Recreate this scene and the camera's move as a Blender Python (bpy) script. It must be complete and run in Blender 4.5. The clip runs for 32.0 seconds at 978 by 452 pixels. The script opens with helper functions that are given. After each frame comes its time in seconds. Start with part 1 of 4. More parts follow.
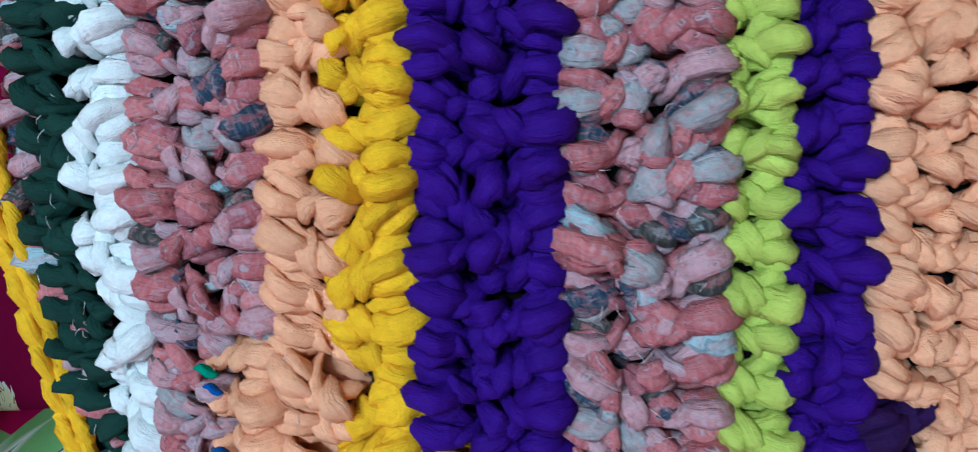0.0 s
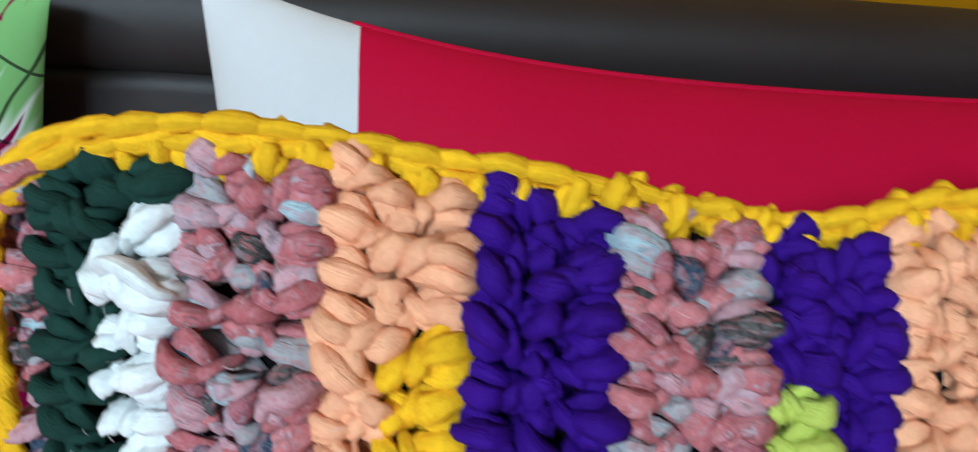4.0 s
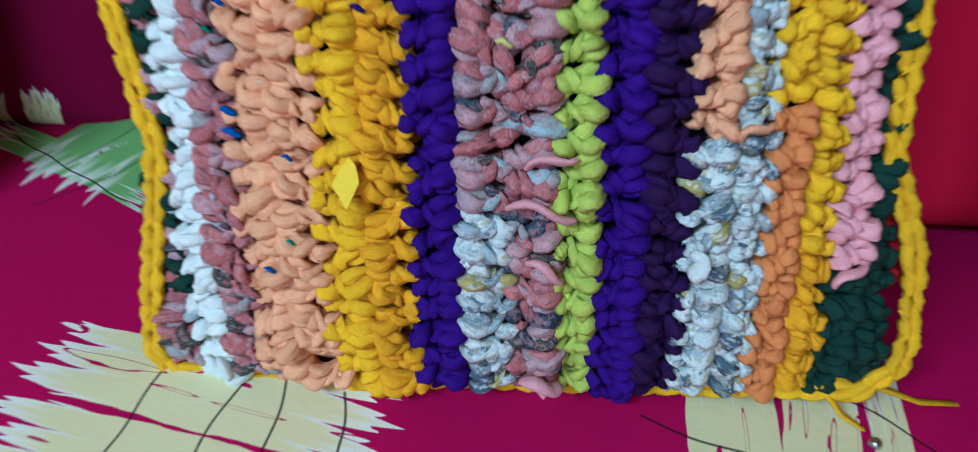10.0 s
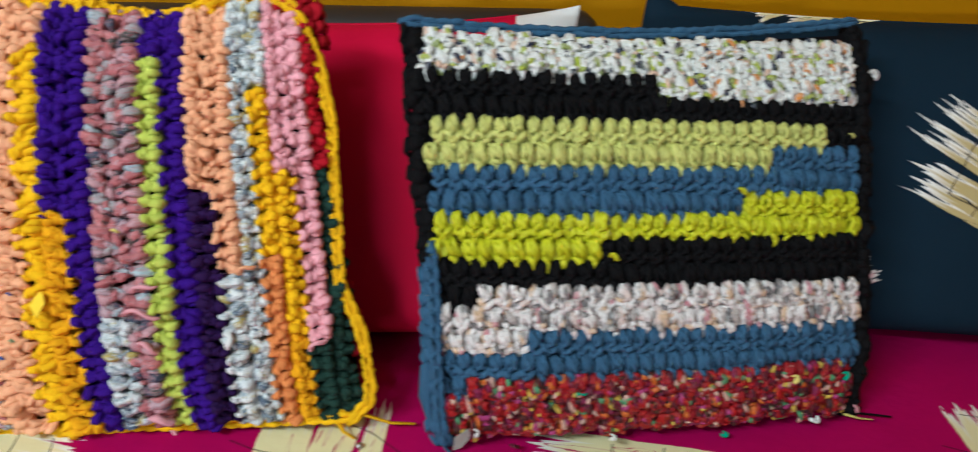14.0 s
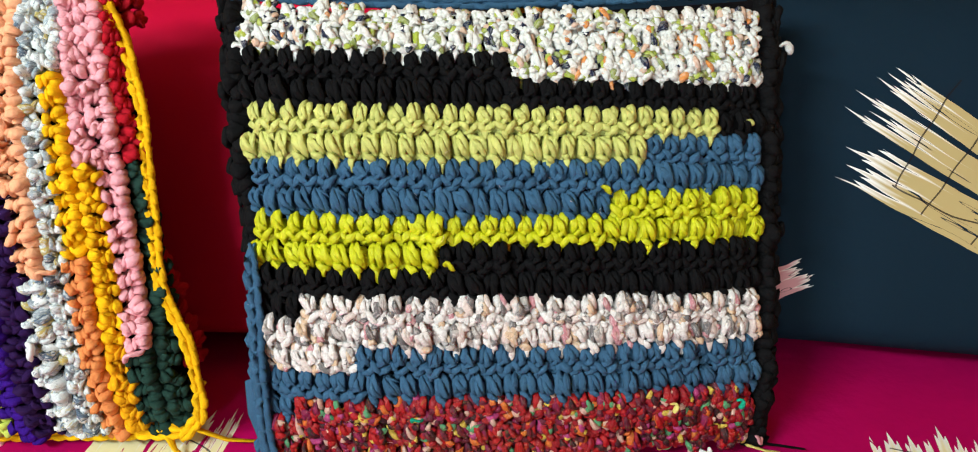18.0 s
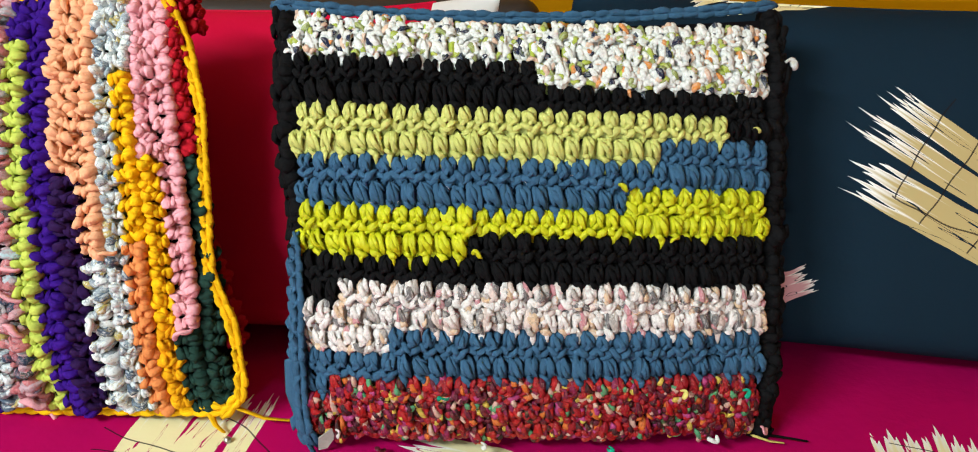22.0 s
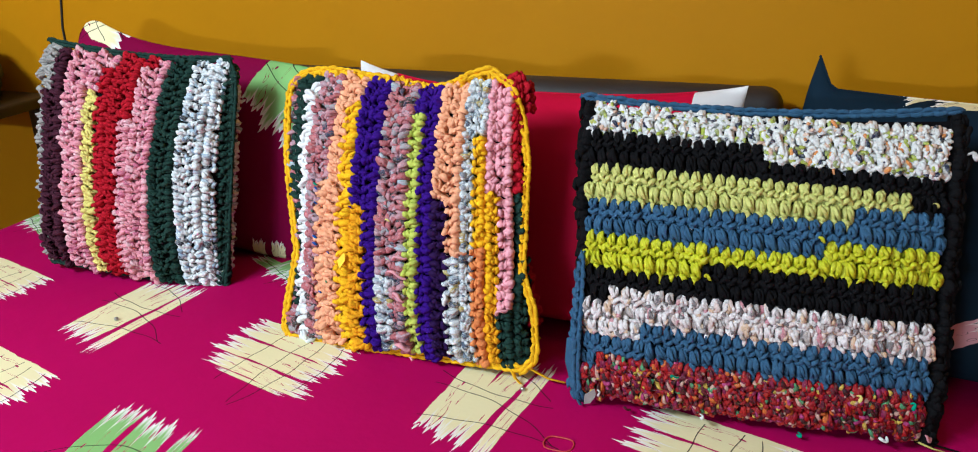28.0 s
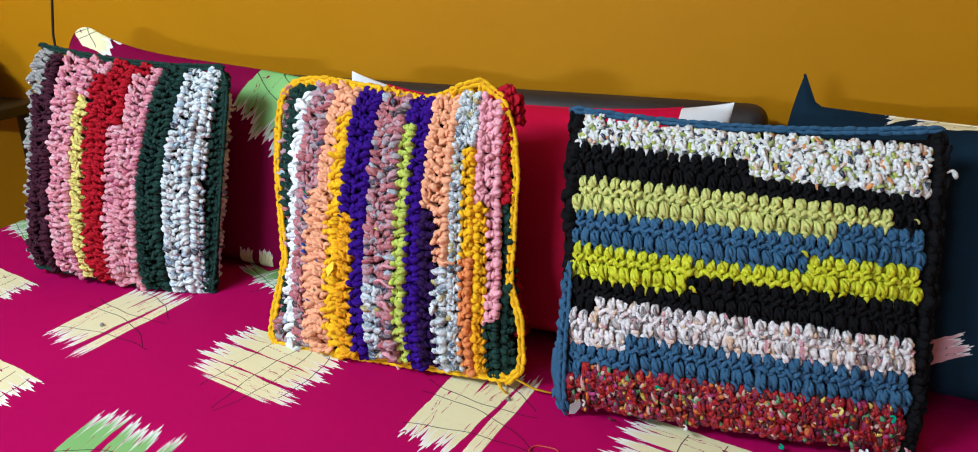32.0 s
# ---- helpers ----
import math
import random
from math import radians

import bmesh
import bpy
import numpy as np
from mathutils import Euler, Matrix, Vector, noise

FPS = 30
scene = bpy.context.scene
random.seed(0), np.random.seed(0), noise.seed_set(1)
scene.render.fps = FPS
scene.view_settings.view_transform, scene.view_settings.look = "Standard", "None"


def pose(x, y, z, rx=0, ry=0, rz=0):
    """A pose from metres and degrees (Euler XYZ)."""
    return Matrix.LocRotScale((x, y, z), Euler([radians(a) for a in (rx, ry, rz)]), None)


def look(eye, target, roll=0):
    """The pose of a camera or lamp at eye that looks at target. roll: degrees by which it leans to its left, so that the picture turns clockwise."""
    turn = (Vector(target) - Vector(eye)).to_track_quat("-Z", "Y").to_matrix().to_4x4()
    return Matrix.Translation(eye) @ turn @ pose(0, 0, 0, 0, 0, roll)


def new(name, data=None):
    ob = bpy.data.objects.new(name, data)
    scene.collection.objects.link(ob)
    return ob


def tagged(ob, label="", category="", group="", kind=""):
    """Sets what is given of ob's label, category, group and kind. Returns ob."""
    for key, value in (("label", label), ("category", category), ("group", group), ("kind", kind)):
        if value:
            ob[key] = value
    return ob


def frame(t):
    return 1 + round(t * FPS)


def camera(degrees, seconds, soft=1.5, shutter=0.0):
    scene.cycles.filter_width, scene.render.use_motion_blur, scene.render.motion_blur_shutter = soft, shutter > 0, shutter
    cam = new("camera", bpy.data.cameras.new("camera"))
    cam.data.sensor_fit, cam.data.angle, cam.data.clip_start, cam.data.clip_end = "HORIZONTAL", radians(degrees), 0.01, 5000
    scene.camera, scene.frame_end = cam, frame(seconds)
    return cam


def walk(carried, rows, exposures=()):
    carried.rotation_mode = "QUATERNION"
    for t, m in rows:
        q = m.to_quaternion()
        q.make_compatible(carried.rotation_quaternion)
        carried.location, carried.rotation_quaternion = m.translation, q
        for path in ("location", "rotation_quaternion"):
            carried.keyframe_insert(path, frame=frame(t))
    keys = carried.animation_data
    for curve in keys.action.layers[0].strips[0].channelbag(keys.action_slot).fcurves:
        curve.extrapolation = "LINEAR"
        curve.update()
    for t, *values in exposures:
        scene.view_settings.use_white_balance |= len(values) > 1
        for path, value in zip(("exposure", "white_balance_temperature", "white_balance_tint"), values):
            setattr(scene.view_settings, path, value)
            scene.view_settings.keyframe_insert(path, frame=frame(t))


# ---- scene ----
cam = camera(60.0, 32.0, soft=1.0, shutter=0.6)
PATH = [
    (0, (0.1154, 0.0367, 0.9951), (0.123, 1.7221, -0.0816), 0.27),
    (0.5, (0.0908, 0.0516, 0.9968), (0.1585, 1.711, -0.1183), 2.02),
    (1, (0.0772, 0.0845, 1.0345), (0.1618, 1.6478, -0.2350), 4.42),
    (1.5, (0.0515, 0.0993, 1.0742), (0.1272, 1.6658, -0.1675), 4.17),
    (2, (0.0179, 0.1222, 1.0859), (0.0983, 1.6993, -0.142), 5.29),
    (2.5, (0.0027, 0.1296, 1.0975), (0.0775, 1.7198, -0.112), 4.44),
    (3, (-0.0005, 0.127, 1.1031), (0.1035, 1.7333, -0.0842), 4.94),
    (3.5, (0.0286, 0.1347, 1.1077), (0.1691, 1.7458, -0.0671), 6.32),
    (4, (0.0687, 0.1174, 1.1183), (0.2598, 1.7162, -0.0682), 6.71),
    (7, (0.1795, 0.0219, 1.0143), (0.283, 1.6053, -0.2033), 0.51),
    (7.5, (0.1784, 0.0049, 1.0015), (0.2474, 1.538, -0.2813), 0.22),
    (8, (0.1752, -0.021, 0.9858), (0.2188, 1.4961, -0.3166), 0.37),
    (8.5, (0.178, -0.037, 0.975), (0.187, 1.47, -0.34), 0.5),
    (9, (0.183, -0.068, 0.944), (0.169, 1.409, -0.405), 0.3),
    (9.5, (0.175, -0.102, 0.924), (0.156, 1.383, -0.416), 1.3),
    (10, (0.175, -0.161, 0.943), (0.135, 1.407, -0.298), 1.3),
    (10.5, (0.225, -0.336, 1.015), (0.155, 1.352, -0.054), 0.9),
    (11, (0.226, -0.437, 1.076), (0.137, 1.308, 0.102), 0.5),
    (11.5, (0.177, -0.511, 1.089), (0.098, 1.253, 0.149), 0.8),
    (12, (0.179, -0.562, 1.117), (0.146, 1.217, 0.205), 0.8),
    (12.5, (0.178, -0.583, 1.113), (0.208, 1.216, 0.238), 1.6),
    (13, (0.25, -0.592, 1.115), (0.32, 1.219, 0.27), 1.9),
    (13.5, (0.371, -0.588, 1.122), (0.478, 1.225, 0.285), 2.2),
    (14, (0.496, -0.59, 1.129), (0.636, 1.226, 0.302), 1.7),
    (14.5, (0.573, -0.582, 1.114), (0.737, 1.236, 0.297), 1.7),
    (15, (0.626, -0.485, 1.108), (0.76, 1.327, 0.271), 1.2),
    (15.5, (0.66, -0.404, 1.101), (0.799, 1.391, 0.229), 1.2),
    (17.5, (0.7508, -0.4668, 1.123), (0.7257, 1.1327, 0.2978), -0.61),
    (18, (0.7472, -0.4681, 1.1207), (0.703, 1.13, 0.2935), -0.47),
    (18.5, (0.7444, -0.4683, 1.1186), (0.6844, 1.1286, 0.2901), -0.24),
    (19, (0.7478, -0.4769, 1.115), (0.6697, 1.1283, 0.3043), -0.14),
    (19.5, (0.7563, -0.4993, 1.1195), (0.6539, 1.1141, 0.3279), -0.15),
    (20, (0.7602, -0.5195, 1.1406), (0.6715, 1.0954, 0.3506), -0.1),
    (20.5, (0.7563, -0.5386, 1.1458), (0.678, 1.0792, 0.3606), 0.34),
    (21, (0.7507, -0.5563, 1.1241), (0.6776, 1.0737, 0.3641), 0.59),
    (21.5, (0.7459, -0.561, 1.1066), (0.6708, 1.0803, 0.3714), 0.57),
    (22, (0.7407, -0.5522, 1.1059), (0.6602, 1.0849, 0.3619), 0.29),
    (22.5, (0.7372, -0.5384, 1.1155), (0.6615, 1.093, 0.3587), 0.17),
    (23, (0.7359, -0.5278, 1.1251), (0.6744, 1.0993, 0.3579), 0.11),
    (23.5, (0.7327, -0.5231, 1.1261), (0.6864, 1.1037, 0.3571), 0.39),
    (24, (0.7285, -0.5247, 1.1226), (0.6917, 1.1026, 0.3541), 0.53),
    (24.5, (0.7244, -0.5353, 1.1294), (0.6904, 1.0894, 0.3554), 0.62),
    (25, (0.713, -0.575, 1.169), (0.565, 1.206, 0.269), -0.8),
    (25.5, (0.715, -0.705, 1.215), (0.356, 1.044, 0.314), -1.6),
    (26, (0.728, -0.831, 1.233), (0.267, 0.906, 0.356), -0),
    (26.5, (0.777, -0.908, 1.248), (0.171, 0.817, 0.438), -1.3),
    (28.5, (0.807, -0.928, 1.245), (0.123, 0.809, 0.53), -1.7),
    (29, (0.811, -0.933, 1.241), (0.125, 0.811, 0.542), -1.7),
    (29.5, (0.809, -0.933, 1.242), (0.124, 0.811, 0.545), -1.8),
    (30, (0.805, -0.939, 1.243), (0.124, 0.807, 0.546), -1.7),
    (30.5, (0.802, -0.944, 1.241), (0.125, 0.804, 0.544), -1.5),
    (31, (0.802, -0.948, 1.242), (0.135, 0.804, 0.544), -1.2),
    (31.5, (0.801, -0.946, 1.243), (0.146, 0.811, 0.548), -0.7),
    (32, (0.804, -0.94, 1.243), (0.151, 0.818, 0.548), -0.5),
]
EXPOSURES = [(0.0, -0.48, 4800, -6), (1.0, -0.38, 4950, -12), (2.0, -0.48, 4900, -6), (3.5, -0.28, 5300, -3), (4.5, -0.2, 5300, -3), (6.5, -0.52, 4900, -6), (8.0, -0.68, 4850, -8), (9.5, -0.62, 4600, -9), (10.5, -0.38, 4950, -6), (12.5, -0.28, 5800, 2), (15.0, -0.06, 6100, 0), (18.0, 0.32, 6450, 1), (25.0, 0.30, 6450, 1), (27.0, 0.06, 5800, 5), (32.0, 0.04, 5600, 5)]
walk(cam, [(t, look(eye, target, roll)) for t, eye, target, roll in PATH], EXPOSURES)

# ---- world and lamps ----
world = bpy.data.worlds.new("room_world")
scene.world = world
world.use_nodes = True
world.node_tree.nodes["Background"].inputs["Color"].default_value = (0.8, 0.85, 1.0, 1)
world.node_tree.nodes["Background"].inputs["Strength"].default_value = 0.02


def lamp(name, x, y, z, target, sx, sy, watts, color):
    data = bpy.data.lights.new(name, "AREA")
    data.shape, data.size, data.size_y, data.energy, data.color = "RECTANGLE", sx, sy, watts, color
    ob = new(name, data)
    ob.matrix_basis = look((x, y, z), target)
    return ob


lamp("tube_light_glow", -0.95, -1.60, 2.49, (0.25, 0.3, 0.6), 1.2, 0.16, 76, (0.90, 0.97, 1.0))
lamp("far_tube_light_glow", -0.80, -6.28, 1.75, (0.10, 0.3, 0.8), 1.2, 0.10, 140, (0.90, 0.97, 1.0))

# ---- materials ----


class Nodes:
    """A small wrapper to build a node tree in few lines."""

    def __init__(self, tree):
        self.tree = tree

    def add(self, kind, **inputs):
        node = self.tree.nodes.new(kind)
        for key, value in inputs.items():
            sock = node.inputs[int(key[1:])] if key[0] == "i" and key[1:].isdigit() else node.inputs[key.replace("_", " ")]
            if isinstance(value, bpy.types.NodeSocket):
                self.tree.links.new(value, sock)
            else:
                sock.default_value = value
        return node

    def math(self, op, a, b=0.0, c=0.0, clamp=False):
        node = self.add("ShaderNodeMath", i0=a, i1=b, i2=c)
        node.operation, node.use_clamp = op, clamp
        return node.outputs[0]

    def mix(self, fac, a, b, mode="MIX"):
        node = self.tree.nodes.new("ShaderNodeMix")
        node.data_type, node.blend_type = "RGBA", mode
        for sock, value in ((node.inputs[0], fac), (node.inputs[6], a), (node.inputs[7], b)):
            if isinstance(value, bpy.types.NodeSocket):
                self.tree.links.new(value, sock)
            elif sock == node.inputs[0]:
                sock.default_value = value
            else:
                sock.default_value = (*value[:3], 1)
        return node.outputs[2]

    def ramp(self, fac, stops, constant=False):
        node = self.add("ShaderNodeValToRGB", Fac=fac)
        el = node.color_ramp.elements
        node.color_ramp.interpolation = "CONSTANT" if constant else "LINEAR"
        while len(el) < len(stops):
            el.new(0.5)
        for e, (p, c) in zip(el, stops):
            e.position, e.color = p, (*c, 1) if len(c) == 3 else c
        return node.outputs[0]

    def noise(self, vector, scale, detail=3.0, rough=0.55):
        node = self.add("ShaderNodeTexNoise", Vector=vector, Scale=scale, Detail=detail, Roughness=rough)
        return node.outputs[0]

    def scaled(self, vector, x, y, z):
        node = self.add("ShaderNodeMapping", Vector=vector)
        node.inputs["Scale"].default_value = (x, y, z)
        return node.outputs[0]


def material(name, rough=0.7, metallic=0.0):
    mat = bpy.data.materials.new(name)
    mat.use_nodes = True
    n = Nodes(mat.node_tree)
    bsdf = mat.node_tree.nodes["Principled BSDF"]
    bsdf.inputs["Roughness"].default_value = rough
    bsdf.inputs["Metallic"].default_value = metallic
    return mat, n, bsdf


def link(n, a, b):
    n.tree.links.new(a, b)


def yarn(name, colors, rough=0.85, spread=0.09, fleck=0.16, ribbed=0.0):
    """Torn jersey yarn. One colour is a plain yarn; several are a print, as (share, colour)."""
    mat, n, bsdf = material(name, rough)
    geo = n.add("ShaderNodeNewGeometry")
    info = n.add("ShaderNodeObjectInfo")
    uv = n.add("ShaderNodeUVMap").outputs[0]
    rnd = n.math("FRACT", n.math("ADD", geo.outputs["Random Per Island"], info.outputs["Random"]))
    if len(colors) == 1:
        base = colors[0][1]
        dark = tuple(c * (1 - spread) for c in base)
        light = tuple(min(1, c * (1 + spread)) for c in base)
        color = n.ramp(rnd, [(0.0, dark), (0.5, base), (1.0, light)])
    else:
        shift = n.add("ShaderNodeCombineXYZ", X=n.math("MULTIPLY", rnd, 37.0), Y=n.math("MULTIPLY", rnd, 91.0)).outputs[0]
        tint = n.math("FRACT", n.math("ADD", n.math("MULTIPLY", rnd, 7.31), n.math("MULTIPLY", n.noise(geo.outputs["Position"], 110.0, 1.0), 1.7)))
        stops, p = [], 0.0
        total = sum(s for s, c in colors)
        for share, c in colors:
            stops.append((p, c))
            p += share / total
        streak = n.ramp(n.noise(n.add("ShaderNodeVectorMath", i0=n.scaled(uv, 2.2, 6.5, 1.0), i1=shift).outputs[0], 1.4, 3.0, 0.7), [(0.48, (0, 0, 0)), (0.54, (1, 1, 1))])
        color = n.mix(n.math("MULTIPLY", streak, 0.5 + fleck), n.ramp(rnd, stops, True), n.ramp(tint, stops, True))
    mott = n.noise(geo.outputs["Position"], 420.0, 2.0)
    color = n.mix(0.22 if len(colors) == 1 else 0.4, color, n.ramp(mott, [(0.3, (0.45, 0.45, 0.45)), (0.7, (1, 1, 1))]), "MULTIPLY")
    if ribbed:
        ribs = n.ramp(n.noise(n.scaled(uv, 26.0, 5.0, 1.0), 1.0, 1.0), [(0.45, (0, 0, 0)), (0.60, (1, 1, 1))])
        color = n.mix(n.math("MULTIPLY", ribs, ribbed), color, (0.74, 0.72, 0.72))
    link(n, color, bsdf.inputs["Base Color"])
    crumple = n.add("ShaderNodeTexVoronoi", Vector=n.scaled(n.add("ShaderNodeVectorMath", i0=geo.outputs["Position"], i1=n.add("ShaderNodeCombineXYZ", X=rnd, Y=rnd).outputs[0]).outputs[0], 1.0, 1.0, 1.0), Scale=210.0)
    folds = n.noise(geo.outputs["Position"], 260.0, 2.0, 0.5)
    b0 = n.add("ShaderNodeBump", Strength=0.25, Distance=0.0016, Height=n.math("ADD", crumple.outputs[0], n.math("MULTIPLY", folds, 0.7)))
    pleats = n.noise(n.add("ShaderNodeVectorMath", i0=n.scaled(uv, 1.1, 10.0, 1.0), i1=n.add("ShaderNodeCombineXYZ", X=n.math("MULTIPLY", rnd, 23.0)).outputs[0]).outputs[0], 1.6, 3.0, 0.6)
    b1 = n.add("ShaderNodeBump", Strength=0.5, Distance=0.0024, Height=pleats, Normal=b0.outputs[0])
    knit = n.noise(geo.outputs["Position"], 1500.0, 1.0)
    b2 = n.add("ShaderNodeBump", Strength=0.55, Distance=0.0007, Height=knit, Normal=b1.outputs[0])
    link(n, b2.outputs[0], bsdf.inputs["Normal"])
    bsdf.inputs["Specular IOR Level"].default_value = 0.35 if rough < 0.7 else 0.12
    return mat


ROSE = [(4.2, (0.46, 0.13, 0.145)), (2.6, (0.55, 0.31, 0.35)), (1.3, (0.36, 0.11, 0.14)), (0.9, (0.42, 0.56, 0.62)), (0.8, (0.03, 0.05, 0.09)), (1.1, (0.05, 0.048, 0.045)), (2.4, (0.56, 0.18, 0.19)), (0.9, (0.38, 0.37, 0.39)), (1.6, (0.50, 0.34, 0.39))]
GREY = [(4, (0.70, 0.75, 0.77)), (1.6, (0.34, 0.39, 0.44)), (1.0, (0.50, 0.40, 0.13)), (3, (0.78, 0.81, 0.81)), (1.1, (0.10, 0.14, 0.20)), (1, (0.40, 0.48, 0.54))]
CONF = [(5, (0.82, 0.84, 0.82)), (1.3, (0.42, 0.50, 0.07)), (4, (0.80, 0.83, 0.82)), (1.2, (0.015, 0.022, 0.06)), (1.0, (0.74, 0.52, 0.40)), (3, (0.78, 0.79, 0.78)), (0.5, (0.75, 0.30, 0.08)), (0.7, (0.30, 0.36, 0.10))]
PALE = [(5, (0.80, 0.77, 0.76)), (2.0, (0.17, 0.16, 0.165)), (1.4, (0.70, 0.50, 0.34)), (4, (0.80, 0.77, 0.76)), (0.8, (0.58, 0.26, 0.30)), (1.2, (0.46, 0.42, 0.40)), (1.5, (0.72, 0.60, 0.56))]
WINE = [(5, (0.30, 0.004, 0.012)), (2.5, (0.10, 0.006, 0.022)), (1.2, (0.62, 0.40, 0.33)), (4, (0.40, 0.006, 0.009)), (0.8, (0.60, 0.14, 0.02)), (0.7, (0.08, 0.30, 0.14)), (0.8, (0.66, 0.50, 0.08)), (2, (0.20, 0.008, 0.060)), (1.0, (0.42, 0.05, 0.20)), (2.6, (0.03, 0.007, 0.010))]
ICE = [(6, (0.78, 0.84, 0.85)), (1.5, (0.48, 0.60, 0.70)), (5, (0.83, 0.86, 0.86)), (1.2, (0.03, 0.035, 0.045)), (1.0, (0.30, 0.40, 0.52))]
YARN = {
    "yellow": yarn("yellow_jersey", [(1, (0.88, 0.50, 0.008))]),
    "gold": yarn("gold_jersey", [(1, (0.82, 0.39, 0.008))]),
    "purple": yarn("purple_jersey", [(1, (0.034, 0.0035, 0.20))], 0.75),
    "plum": yarn("plum_jersey", [(1, (0.024, 0.006, 0.060))], 0.75),
    "peach": yarn("peach_jersey", [(1, (0.88, 0.44, 0.25))]),
    "orange": yarn("orange_jersey", [(1, (0.72, 0.25, 0.08))]),
    "lime": yarn("lime_jersey", [(1, (0.53, 0.61, 0.11))]),
    "white": yarn("white_jersey", [(1, (0.82, 0.85, 0.85))], spread=0.06),
    "green": yarn("bottle_green_jersey", [(1, (0.016, 0.045, 0.035))]),
    "pink": yarn("pink_jersey", [(1, (0.84, 0.40, 0.46))]),
    "red": yarn("red_jersey", [(1, (0.42, 0.007, 0.020))]),
    "rose": yarn("rose_print_jersey", ROSE, fleck=-0.05, ribbed=0.08),
    "grey_print": yarn("grey_print_jersey", GREY),
    "confetti": yarn("confetti_print_jersey", CONF, fleck=-0.25),
    "pale": yarn("pale_print_jersey", PALE, fleck=-0.1),
    "wine": yarn("wine_print_jersey", WINE, 0.5, fleck=-0.25),
    "ice": yarn("ice_print_jersey", ICE, fleck=-0.15),
    "black": yarn("black_jersey", [(1, (0.0045, 0.0045, 0.0055))]),
    "olive": yarn("olive_satin_jersey", [(1, (0.58, 0.60, 0.17))], 0.40),
    "acid": yarn("acid_lime_jersey", [(1, (0.56, 0.58, 0.012))], 0.45),
    "blue": yarn("denim_blue_jersey", [(1, (0.045, 0.115, 0.21))]),
    "grey": yarn("grey_jersey", [(1, (0.34, 0.33, 0.31))]),
    "mulberry": yarn("mulberry_jersey", [(1, (0.058, 0.014, 0.028))]),
    "candy": yarn("candy_pink_jersey", [(5, (0.76, 0.32, 0.38)), (2, (0.80, 0.50, 0.54)), (1.2, (0.52, 0.14, 0.24))]),
    "lemon": yarn("lemon_jersey", [(1, (0.76, 0.68, 0.20))]),
}


